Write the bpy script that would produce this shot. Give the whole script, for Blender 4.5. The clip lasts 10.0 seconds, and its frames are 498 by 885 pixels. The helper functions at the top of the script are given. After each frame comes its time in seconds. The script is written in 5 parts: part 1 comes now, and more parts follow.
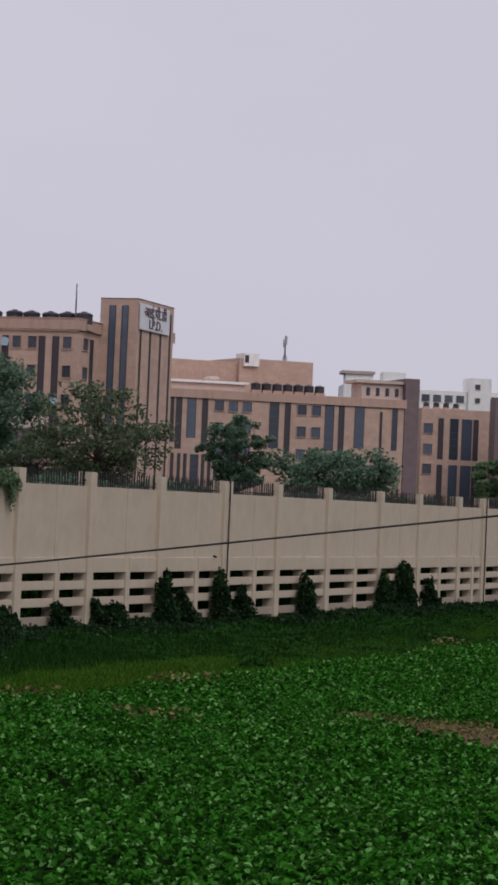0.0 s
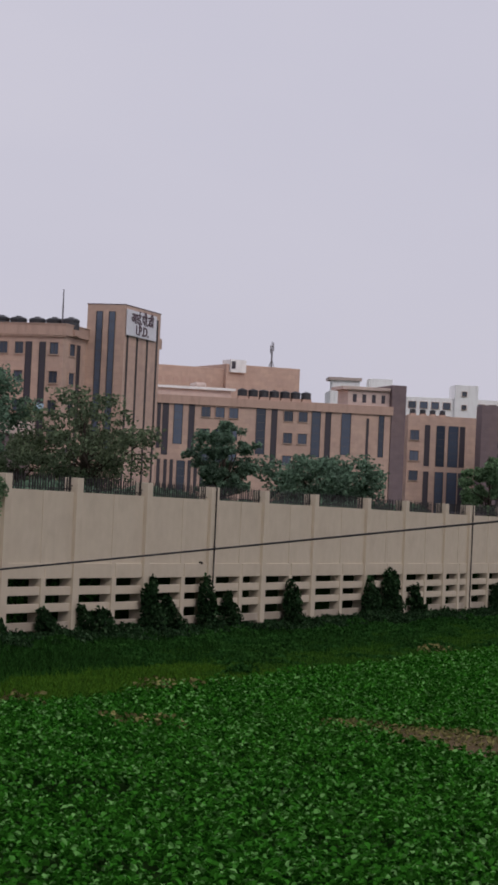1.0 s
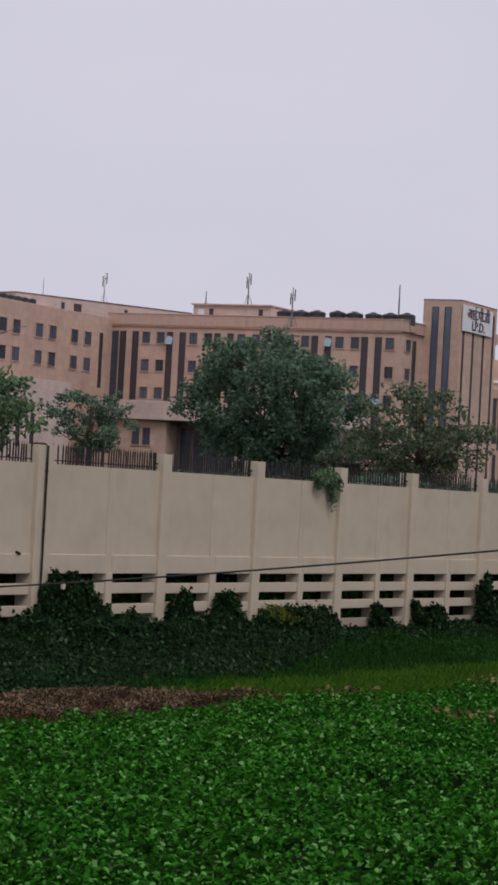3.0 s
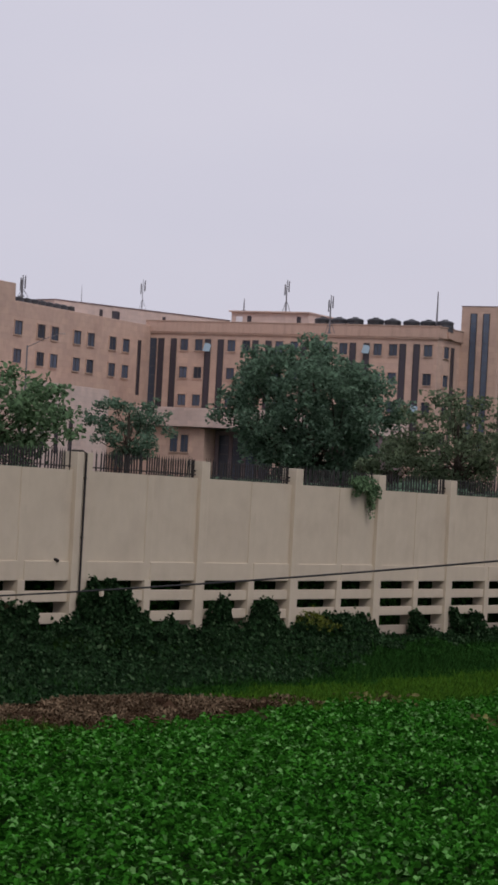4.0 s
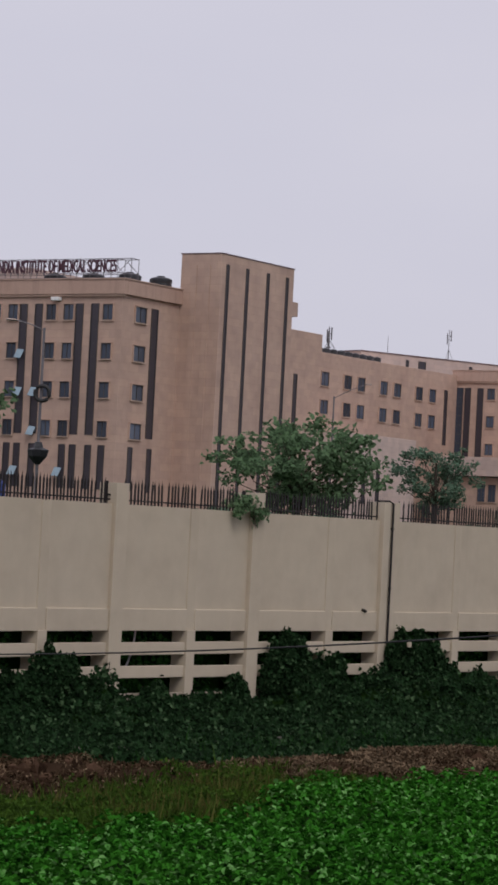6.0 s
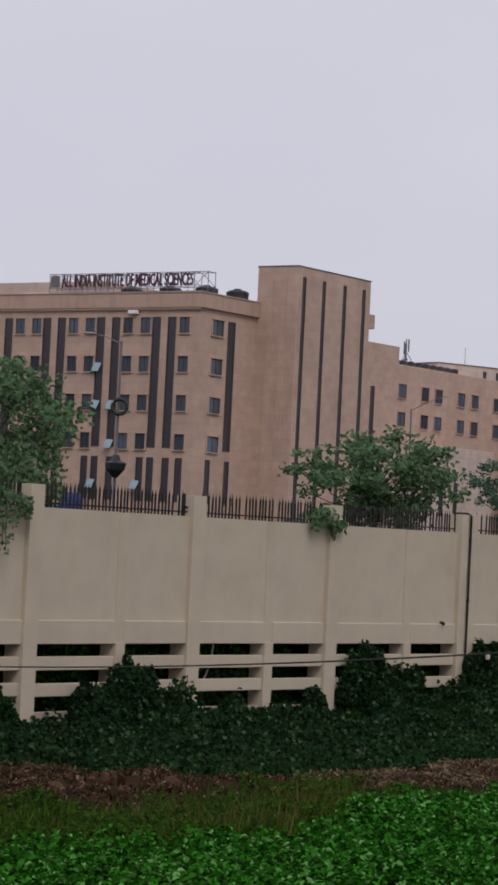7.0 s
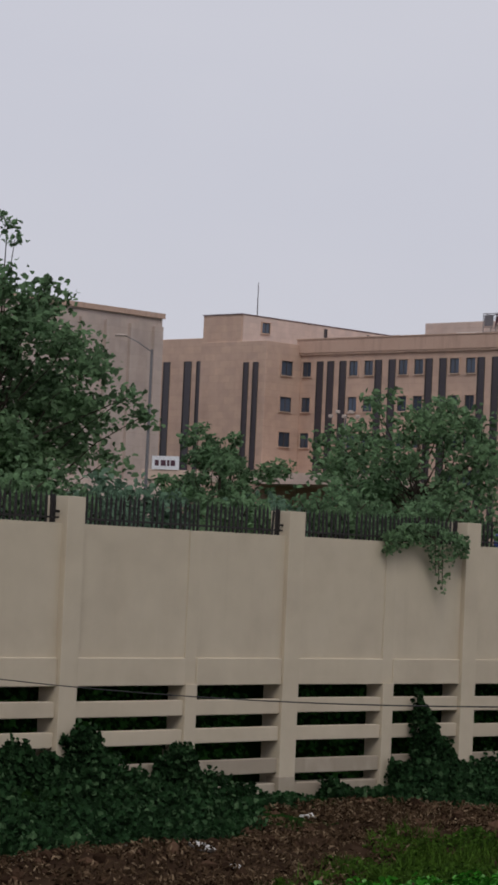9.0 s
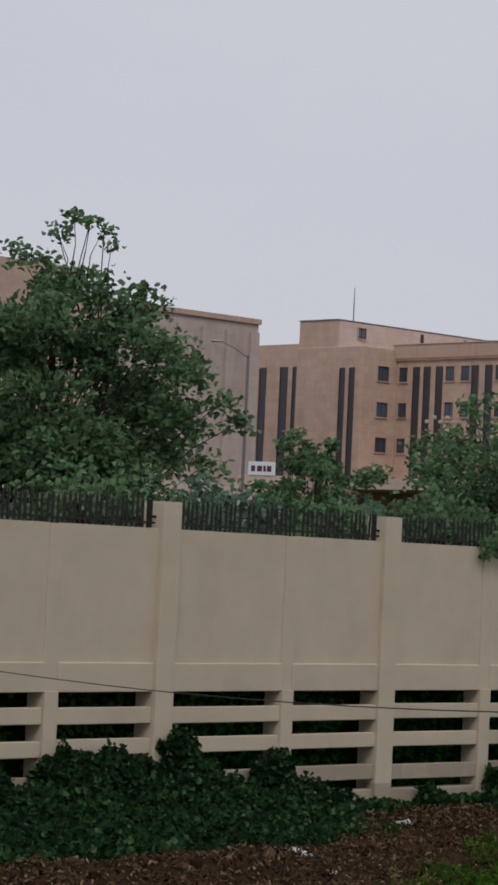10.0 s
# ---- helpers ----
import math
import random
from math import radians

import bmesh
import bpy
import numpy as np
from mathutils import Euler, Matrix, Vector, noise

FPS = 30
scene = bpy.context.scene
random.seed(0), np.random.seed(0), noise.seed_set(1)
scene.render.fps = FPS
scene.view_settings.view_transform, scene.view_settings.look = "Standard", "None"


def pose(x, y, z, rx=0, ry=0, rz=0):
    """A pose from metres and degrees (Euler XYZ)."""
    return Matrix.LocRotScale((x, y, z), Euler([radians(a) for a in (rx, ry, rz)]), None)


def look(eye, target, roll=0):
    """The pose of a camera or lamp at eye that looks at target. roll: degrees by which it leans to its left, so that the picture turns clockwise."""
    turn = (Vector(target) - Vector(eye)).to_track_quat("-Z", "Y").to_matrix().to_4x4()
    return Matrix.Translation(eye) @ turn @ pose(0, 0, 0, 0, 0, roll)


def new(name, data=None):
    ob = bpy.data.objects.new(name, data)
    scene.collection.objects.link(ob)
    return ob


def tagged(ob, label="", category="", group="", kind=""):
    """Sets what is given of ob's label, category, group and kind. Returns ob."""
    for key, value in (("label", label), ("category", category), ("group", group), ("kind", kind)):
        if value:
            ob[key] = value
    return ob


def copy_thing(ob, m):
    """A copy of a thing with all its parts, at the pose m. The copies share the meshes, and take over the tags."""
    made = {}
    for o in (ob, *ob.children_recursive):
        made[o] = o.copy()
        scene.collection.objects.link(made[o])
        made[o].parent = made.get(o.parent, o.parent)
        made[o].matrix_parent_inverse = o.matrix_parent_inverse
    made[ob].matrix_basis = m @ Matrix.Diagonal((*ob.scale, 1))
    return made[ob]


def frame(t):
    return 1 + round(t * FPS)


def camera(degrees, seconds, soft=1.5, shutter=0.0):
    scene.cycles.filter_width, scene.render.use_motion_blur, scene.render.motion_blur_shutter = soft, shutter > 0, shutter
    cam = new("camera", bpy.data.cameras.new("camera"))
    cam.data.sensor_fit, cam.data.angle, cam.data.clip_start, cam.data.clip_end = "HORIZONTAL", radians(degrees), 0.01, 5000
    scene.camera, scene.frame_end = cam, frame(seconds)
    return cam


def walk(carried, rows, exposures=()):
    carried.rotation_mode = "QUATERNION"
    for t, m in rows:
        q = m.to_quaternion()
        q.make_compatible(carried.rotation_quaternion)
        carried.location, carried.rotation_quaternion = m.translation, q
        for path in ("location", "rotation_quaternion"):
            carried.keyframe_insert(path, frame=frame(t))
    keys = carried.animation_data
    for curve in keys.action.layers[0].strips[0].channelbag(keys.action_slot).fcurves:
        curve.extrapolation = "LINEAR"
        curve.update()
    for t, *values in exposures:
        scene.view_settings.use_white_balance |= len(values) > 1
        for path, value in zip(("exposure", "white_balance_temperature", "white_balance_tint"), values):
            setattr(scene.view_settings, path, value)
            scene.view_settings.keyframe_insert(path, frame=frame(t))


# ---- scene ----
EYE = (0.0, 0.0, 4.1)
cam = camera(11.1, 10.0, soft=3.1)
# seconds, azimuth, tilt, lean, all in degrees
TURN = [
    (0.0, 8.591, 1.499, 2.401), (0.5, 8.851, 1.784, 2.405), (1.0, 8.887, 1.651, 2.576), (1.5, 8.610, 1.458, 2.699), (2.0, 6.477, 1.182, 2.734), (2.2, 5.052, 1.055, 2.832), (2.3, 4.344, 1.070, 2.880), (2.5, 3.176, 1.052, 2.978),
    (2.6, 2.678, 1.177, 3.001), (3.0, 1.414, 1.184, 3.092), (3.2, 0.876, 1.166, 2.972), (4.3, 0.394, 1.365, 3.061), (4.5, 0.197, 1.398, 3.037), (5.0, -0.000, 1.548, 3.052), (5.2, -0.626, 1.660, 3.137), (5.4, -1.904, 1.585, 3.222),
    (5.5, -2.801, 1.570, 3.264), (5.6, -3.741, 1.718, 3.202), (5.8, -5.290, 1.896, 3.077), (6.0, -6.351, 2.065, 2.952), (6.2, -7.169, 2.198, 2.826), (7.3, -8.343, 2.323, 2.840), (7.5, -8.660, 2.458, 2.843), (7.7, -9.006, 2.528, 2.899),
    (8.0, -10.161, 2.689, 2.982), (8.2, -11.346, 2.755, 2.933), (8.4, -12.717, 2.731, 2.884), (8.5, -13.627, 2.710, 2.859), (8.6, -14.718, 2.740, 2.799), (8.8, -16.520, 2.704, 2.678), (9.0, -17.836, 2.680, 2.557), (9.5, -19.353, 2.809, 2.555), (10.0, -19.994, 2.708, 2.619),
]


def aim(az, tilt):
    a, e = radians(az), radians(tilt)
    return (EYE[0] + 100 * math.sin(a), EYE[1] + 100 * math.cos(a), EYE[2] + 100 * math.tan(e))


walk(cam, [(t, look(EYE, aim(az, tilt), lean)) for t, az, tilt, lean in TURN], exposures=[(0.0, 0.0, 6320, 13), (2.5, 0.0, 6320, 12), (3.0, 0.10, 6320, 12), (4.5, 0.10, 6310, 12), (6.0, 0.09, 6320, 11), (7.5, 0.12, 6330, 9), (8.5, 0.14, 6340, 8), (9.0, 0.05, 6370, 6), (10.0, 0.03, 6370, 4)])

# ---- sky and sun: an even overcast ----
world = bpy.data.worlds.new("overcast_sky")
scene.world = world
world.use_nodes = True
wn, wl = world.node_tree.nodes, world.node_tree.links
wn.clear()
w_out = wn.new("ShaderNodeOutputWorld")
w_bg = wn.new("ShaderNodeBackground")
w_sky = wn.new("ShaderNodeTexSky")
w_sky.sky_type = "NISHITA"
w_sky.sun_disc = False
w_sky.sun_elevation = radians(58)
w_sky.sun_rotation = radians(150)
w_sky.dust_density = 4.0
w_coord = wn.new("ShaderNodeTexCoord")
w_map = wn.new("ShaderNodeMapping")
w_map.inputs["Scale"].default_value = (1.0, 1.0, 2.6)
w_noise = wn.new("ShaderNodeTexNoise")
w_noise.inputs["Scale"].default_value = 3.4
w_noise.inputs["Detail"].default_value = 4.0
w_ramp = wn.new("ShaderNodeValToRGB")
w_ramp.color_ramp.elements[0].position = 0.3
w_ramp.color_ramp.elements[0].color = (0.582, 0.566, 0.642, 1)
w_ramp.color_ramp.elements[1].position = 0.75
w_ramp.color_ramp.elements[1].color = (0.630, 0.606, 0.668, 1)
w_scale = wn.new("ShaderNodeMixRGB")
w_scale.blend_type = "MULTIPLY"
w_scale.inputs[0].default_value = 1.0
w_scale.inputs[2].default_value = (0.1, 0.1, 0.1, 1)
w_mix = wn.new("ShaderNodeMixRGB")
w_mix.inputs[0].default_value = 0.93
wl.new(w_coord.outputs["Generated"], w_map.inputs["Vector"])
wl.new(w_map.outputs["Vector"], w_noise.inputs["Vector"])
wl.new(w_noise.outputs["Fac"], w_ramp.inputs["Fac"])
wl.new(w_sky.outputs["Color"], w_scale.inputs[1])
wl.new(w_scale.outputs["Color"], w_mix.inputs[1])
wl.new(w_ramp.outputs["Color"], w_mix.inputs[2])
wl.new(w_mix.outputs["Color"], w_bg.inputs["Color"])
w_bg.inputs["Strength"].default_value = 1.0
wl.new(w_bg.outputs["Background"], w_out.inputs["Surface"])

sun = new("sun", bpy.data.lights.new("sun", "SUN"))
sun.data.energy = 0.9
sun.data.angle = radians(24)
sun.data.color = (1.0, 0.96, 0.90)
sun.matrix_world = look((60, -90, 160), (0, 60, 0))


# ---- materials ----
def material(name, base, base2=None, scale=2.0, rough=0.85, bump=0.2, fine=14.0, metal=0.0, island=0.0, stains=0.0, stain=(0.1, 0.09, 0.08), objvar=0.0, translucent=0.0, spec=0.5, vary=0.13, pale=None, pale_from=0.75, run=(2.2, 2.2, 0.25)):
    m = bpy.data.materials.new(name)
    m.use_nodes = True
    n, l = m.node_tree.nodes, m.node_tree.links
    b = n["Principled BSDF"]
    b.inputs["Roughness"].default_value = rough
    b.inputs["Metallic"].default_value = metal
    b.inputs["Specular IOR Level"].default_value = spec
    co = n.new("ShaderNodeTexCoord")
    big = n.new("ShaderNodeTexNoise")
    big.inputs["Scale"].default_value = scale
    big.inputs["Detail"].default_value = 5
    small = n.new("ShaderNodeTexNoise")
    small.inputs["Scale"].default_value = fine
    small.inputs["Detail"].default_value = 3
    l.new(co.outputs["Object"], big.inputs["Vector"])
    l.new(co.outputs["Object"], small.inputs["Vector"])
    mix = n.new("ShaderNodeMixRGB")
    mix.inputs[1].default_value = (*base, 1)
    mix.inputs[2].default_value = (*(base2 or [c * 0.75 for c in base]), 1)
    l.new(big.outputs["Fac"], mix.inputs[0])
    out = mix.outputs["Color"]
    val = n.new("ShaderNodeHueSaturation")
    mr = n.new("ShaderNodeMapRange")
    mr.inputs["From Min"].default_value, mr.inputs["From Max"].default_value = 0.3, 0.7
    mr.inputs["To Min"].default_value, mr.inputs["To Max"].default_value = 1 - vary, 1 + vary
    l.new(small.outputs["Fac"], mr.inputs["Value"])
    l.new(mr.outputs["Result"], val.inputs["Value"])
    l.new(out, val.inputs["Color"])
    out = val.outputs["Color"]
    if island or objvar:
        src = n.new("ShaderNodeNewGeometry").outputs["Random Per Island"] if island else n.new("ShaderNodeObjectInfo").outputs["Random"]
        amt = island or objvar
        mr2 = n.new("ShaderNodeMapRange")
        mr2.inputs["To Min"].default_value, mr2.inputs["To Max"].default_value = 1 - amt, 1 + amt
        l.new(src, mr2.inputs["Value"])
        hv = n.new("ShaderNodeHueSaturation")
        l.new(mr2.outputs["Result"], hv.inputs["Value"])
        l.new(out, hv.inputs["Color"])
        out = hv.outputs["Color"]
        if pale:
            pf = n.new("ShaderNodeMapRange")
            pf.inputs["From Min"].default_value = pale_from
            l.new(src, pf.inputs["Value"])
            pm = n.new("ShaderNodeMixRGB")
            pm.inputs[2].default_value = (*pale, 1)
            l.new(pf.outputs["Result"], pm.inputs[0])
            l.new(out, pm.inputs[1])
            out = pm.outputs["Color"]
    if stains:
        st = n.new("ShaderNodeTexNoise")
        st.inputs["Scale"].default_value = 1.0
        st.inputs["Detail"].default_value = 6
        mp = n.new("ShaderNodeMapping")
        mp.inputs["Scale"].default_value = run
        l.new(co.outputs["Object"], mp.inputs["Vector"])
        l.new(mp.outputs["Vector"], st.inputs["Vector"])
        rp = n.new("ShaderNodeMapRange")
        rp.inputs["From Min"].default_value, rp.inputs["From Max"].default_value = 0.5, 0.75
        rp.inputs["To Max"].default_value = stains
        l.new(st.outputs["Fac"], rp.inputs["Value"])
        mx = n.new("ShaderNodeMixRGB")
        mx.inputs[2].default_value = (*stain, 1)
        l.new(rp.outputs["Result"], mx.inputs[0])
        l.new(out, mx.inputs[1])
        out = mx.outputs["Color"]
    l.new(out, b.inputs["Base Color"])
    if bump:
        bp = n.new("ShaderNodeBump")
        bp.inputs["Strength"].default_value = bump
        bp.inputs["Distance"].default_value = 0.05
        l.new(small.outputs["Fac"], bp.inputs["Height"])
        l.new(bp.outputs["Normal"], b.inputs["Normal"])
    if translucent:
        tr = n.new("ShaderNodeBsdfTranslucent")
        l.new(out, tr.inputs["Color"])
        ms = n.new("ShaderNodeMixShader")
        ms.inputs[0].default_value = translucent
        l.new(b.outputs["BSDF"], ms.inputs[1])
        l.new(tr.outputs["BSDF"], ms.inputs[2])
        l.new(ms.outputs["Shader"], n["Material Output"].inputs["Surface"])
    return m


def cladding(name, base, base2, w, h):
    """Stone slabs in courses with fine joints, weathered in streaks."""
    m = material(name, base, base2, scale=0.22, rough=0.8, bump=0.1, fine=0.9, stains=0.22, stain=(0.25, 0.155, 0.115), vary=0.07, run=(0.35, 0.35, 0.12))
    n, l = m.node_tree.nodes, m.node_tree.links
    b = n["Principled BSDF"]
    src = b.inputs["Base Color"].links[0].from_socket
    br = n.new("ShaderNodeTexBrick")
    br.inputs["Scale"].default_value = 1.0
    br.inputs["Brick Width"].default_value = w
    br.inputs["Row Height"].default_value = h
    br.inputs["Mortar Size"].default_value = 0.018
    br.inputs["Color1"].default_value = (1.12, 1.10, 1.06, 1)
    br.inputs["Color2"].default_value = (0.86, 0.86, 0.88, 1)
    br.inputs["Mortar"].default_value = (0.72, 0.70, 0.68, 1)
    sep = n.new("ShaderNodeSeparateXYZ")
    com = n.new("ShaderNodeCombineXYZ")
    add = n.new("ShaderNodeMath")
    co = n.new("ShaderNodeTexCoord")
    l.new(co.outputs["Object"], sep.inputs[0])
    l.new(sep.outputs["X"], add.inputs[0])
    l.new(sep.outputs["Y"], add.inputs[1])
    l.new(add.outputs[0], com.inputs["X"])
    l.new(sep.outputs["Z"], com.inputs["Y"])
    l.new(com.outputs[0], br.inputs["Vector"])
    mu = n.new("ShaderNodeMixRGB")
    mu.blend_type = "MULTIPLY"
    mu.inputs[0].default_value = 0.42
    l.new(src, mu.inputs[1])
    l.new(br.outputs["Color"], mu.inputs[2])
    l.new(mu.outputs["Color"], b.inputs["Base Color"])
    return m


M_STONE = cladding("pink_sandstone", (0.556, 0.395, 0.312), (0.462, 0.318, 0.252), 1.5, 0.75)
M_STONE_PALE = cladding("pale_sandstone", (0.62, 0.49, 0.435), (0.54, 0.42, 0.37), 1.2, 0.6)
M_GREYSTONE = cladding("grey_plaster_block", (0.50, 0.405, 0.36), (0.43, 0.345, 0.31), 2.4, 1.2)
M_DARKSTONE = cladding("dark_block", (0.20, 0.145, 0.15), (0.16, 0.12, 0.125), 1.2, 0.6)
M_BAND = material("stone_band", (0.53, 0.365, 0.29), (0.45, 0.30, 0.235), scale=0.4, bump=0.1, stains=0.3, stain=(0.22, 0.15, 0.12))
M_ROOFWHITE = material("white_plaster", (0.88, 0.87, 0.85), (0.80, 0.79, 0.77), scale=0.3, stains=0.3, stain=(0.35, 0.33, 0.31))
# Strip colour is raised a little from black to paint in haze.
M_STRIP = material("dark_glazing_strip", (0.042, 0.036, 0.046), (0.058, 0.050, 0.062), scale=0.5, rough=0.35, bump=0.03)
M_GLASS = material("dark_window_glass", (0.050, 0.064, 0.095), (0.080, 0.100, 0.138), scale=0.8, rough=0.12, bump=0.0, objvar=0.5)
M_FRAME = material("window_frame", (0.07, 0.06, 0.06), rough=0.5, bump=0.05)
M_LEDGE = material("pale_ledge", (0.62, 0.46, 0.37), scale=0.8, bump=0.1)
M_BLACKTANK = material("black_plastic", (0.02, 0.02, 0.024), (0.035, 0.035, 0.04), rough=0.45, bump=0.05, objvar=0.3)
M_STEEL = material("grey_steel", (0.20, 0.19, 0.20), (0.14, 0.13, 0.14), rough=0.5, metal=0.4, bump=0.05)
M_DARKMETAL = material("dark_painted_iron", (0.014, 0.013, 0.014), (0.026, 0.020, 0.018), scale=6, rough=0.6, bump=0.1, spec=0.3)
M_SIGNRED = material("dark_red_letters", (0.080, 0.026, 0.044), rough=0.5, bump=0.0)
M_SIGNWHITE = material("white_board", (0.74, 0.73, 0.76), (0.68, 0.67, 0.70), scale=0.6, rough=0.5, bump=0.02)


def plaster(name, base, base2, blotch, runs):
    """Painted plaster: wide clouds of dirt, patches touched up by hand, thin runs down the face; every length of wall differs."""
    m = material(name, base, base2, scale=0.55, rough=0.9, bump=0.10, fine=2.2, spec=0.2, vary=0.045)
    n, l = m.node_tree.nodes, m.node_tree.links
    b = n["Principled BSDF"]
    out = b.inputs["Base Color"].links[0].from_socket
    co, info = n.new("ShaderNodeTexCoord"), n.new("ShaderNodeObjectInfo")
    shift = n.new("ShaderNodeVectorMath")
    shift.operation = "MULTIPLY_ADD"
    shift.inputs[1].default_value = (1, 1, 1)
    jump = n.new("ShaderNodeMath")
    jump.operation = "MULTIPLY"
    jump.inputs[1].default_value = 60.0
    l.new(info.outputs["Random"], jump.inputs[0])
    l.new(co.outputs["Object"], shift.inputs[0])
    l.new(jump.outputs[0], shift.inputs[2])
    for stretch, lo, hi, amount, tone in (((0.8, 0.8, 1.1), 0.48, 0.72, blotch, (0.30, 0.235, 0.180)), ((1.6, 1.6, 0.9), 0.52, 0.60, blotch * 0.35, (0.62, 0.54, 0.44)), ((5.0, 5.0, 0.22), 0.60, 0.80, runs, (0.24, 0.19, 0.145))):
        mp, no, rp, mx = n.new("ShaderNodeMapping"), n.new("ShaderNodeTexNoise"), n.new("ShaderNodeMapRange"), n.new("ShaderNodeMixRGB")
        mp.inputs["Scale"].default_value = stretch
        no.inputs["Scale"].default_value = 1.0
        no.inputs["Detail"].default_value = 5
        rp.inputs["From Min"].default_value, rp.inputs["From Max"].default_value, rp.inputs["To Max"].default_value = lo, hi, amount
        mx.inputs[2].default_value = (*tone, 1)
        l.new(shift.outputs[0], mp.inputs["Vector"])
        l.new(mp.outputs["Vector"], no.inputs["Vector"])
        l.new(no.outputs["Fac"], rp.inputs["Value"])
        l.new(rp.outputs["Result"], mx.inputs[0])
        l.new(out, mx.inputs[1])
        out = mx.outputs["Color"]
    l.new(out, b.inputs["Base Color"])
    return m


M_CREAM = plaster("cream_paint", (0.532, 0.452, 0.346), (0.495, 0.418, 0.316), 0.20, 0.08)
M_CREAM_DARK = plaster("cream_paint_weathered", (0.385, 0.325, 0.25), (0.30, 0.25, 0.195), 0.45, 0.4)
M_EARTH = material("bare_earth", (0.055, 0.034, 0.021), (0.026, 0.016, 0.011), scale=0.7, rough=0.95, bump=0.9, fine=6, stains=0.3, stain=(0.09, 0.060, 0.040), spec=0.0)
M_CLOD = material("earth_clod", (0.088, 0.052, 0.033), (0.030, 0.018, 0.012), scale=3.0, rough=0.95, bump=0.6, fine=16, island=0.7, spec=0.0)
M_FARGROUND = material("ground_soil_and_weeds", (0.008, 0.026, 0.005), (0.014, 0.030, 0.007), scale=0.35, rough=0.95, bump=0.6, fine=5, spec=0.0)
# pale: leaf highlights painted into the colour of a share of the crop leaves
M_LEAF_CROP = material("crop_leaf", (0.018, 0.104, 0.009), (0.046, 0.182, 0.018), scale=0.35, rough=0.6, bump=0.0, island=0.7, translucent=0.12, spec=0.0, pale=(0.18, 0.37, 0.115), pale_from=0.79)
M_LEAF_DRY = material("dry_leaf", (0.110, 0.070, 0.041), (0.032, 0.021, 0.013), scale=1.2, rough=0.9, bump=0.0, island=0.85, spec=0.0, pale=(0.29, 0.21, 0.135), pale_from=0.84)
M_STRAW = material("dry_straw", (0.215, 0.155, 0.098), (0.10, 0.070, 0.045), scale=1.3, rough=0.9, bump=0.0, island=0.7, spec=0.0)
M_WITHERED = material("withered_leaf", (0.200, 0.175, 0.068), (0.11, 0.115, 0.035), scale=1.5, rough=0.85, bump=0.0, island=0.7, translucent=0.15, spec=0.1)
M_DRYEARTH = material("dry_earth", (0.150, 0.112, 0.066), (0.075, 0.055, 0.033), scale=1.4, rough=0.95, bump=0.8, fine=7, vary=0.3, spec=0.0)
M_YELLOW = material("yellowed_grass", (0.105, 0.092, 0.026), (0.06, 0.075, 0.018), scale=1.0, rough=0.8, bump=0.0, island=0.4, translucent=0.2, spec=0.05)
# pale here is a painted glint on some creeper leaves
M_LEAF_IVY = material("creeper_leaf", (0.008, 0.023, 0.009), (0.024, 0.054, 0.020), scale=1.1, rough=0.55, bump=0.0, island=0.65, translucent=0.12, spec=0.02, pale=(0.078, 0.132, 0.062), pale_from=0.87)
M_GRASS = material("grass_blade", (0.016, 0.068, 0.010), (0.052, 0.122, 0.015), scale=0.3, rough=0.7, bump=0.0, island=0.45, translucent=0.2, spec=0.0)
M_GRASS_DARK = material("weed_blade", (0.010, 0.038, 0.009), (0.023, 0.066, 0.012), scale=0.6, rough=0.7, bump=0.0, island=0.7, translucent=0.15, spec=0.0)
M_GRASS_BRIGHT = material("bright_grass_blade", (0.038, 0.098, 0.009), (0.066, 0.140, 0.015), scale=0.6, rough=0.7, bump=0.0, island=0.45, translucent=0.2, spec=0.0)
M_WEED = material("weed_leaf", (0.012, 0.050, 0.012), (0.034, 0.096, 0.018), scale=0.5, rough=0.7, bump=0.0, island=0.6, translucent=0.15, spec=0.0)
M_GRASS_FRESH = material("fresh_grass_blade", (0.024, 0.062, 0.008), (0.060, 0.105, 0.014), scale=0.5, rough=0.7, bump=0.0, island=0.6, translucent=0.2, spec=0.05)
# Tree leaf colours, olive too, are lightened to stand in for distance haze.
M_LEAF_TREE = material("tree_leaf_hazed", (0.120, 0.195, 0.135), (0.170, 0.255, 0.165), scale=0.35, rough=0.55, bump=0.0, island=0.6, translucent=0.60, spec=0.12)
M_LEAF_TREE2 = material("tree_leaf_fresh", (0.108, 0.190, 0.102), (0.178, 0.265, 0.130), scale=0.4, rough=0.55, bump=0.0, island=0.65, translucent=0.58, spec=0.10)
M_FLOWER = material("yellow_flowering_leaf", (0.16, 0.165, 0.022), (0.06, 0.095, 0.02), scale=2.5, rough=0.6, bump=0.0, island=0.6, translucent=0.25, spec=0.1)
M_LEAF_OLIVE = material("tree_leaf_olive", (0.105, 0.160, 0.095), (0.175, 0.205, 0.115), scale=0.5, rough=0.6, bump=0.0, island=0.6, translucent=0.52, spec=0.10)
M_BARK = material("bark", (0.075, 0.060, 0.046), (0.04, 0.032, 0.026), scale=4, rough=0.95, bump=0.7, fine=18, spec=0.1)
M_CABLE = material("black_cable", (0.015, 0.014, 0.014), rough=0.6, bump=0.0)
M_LITTER = material("pale_litter", (0.62, 0.60, 0.58), (0.45, 0.43, 0.42), scale=8, rough=0.7, bump=0.2)
M_BLUE = material("blue_tarpaulin", (0.03, 0.05, 0.22), (0.02, 0.035, 0.15), scale=3, rough=0.5)
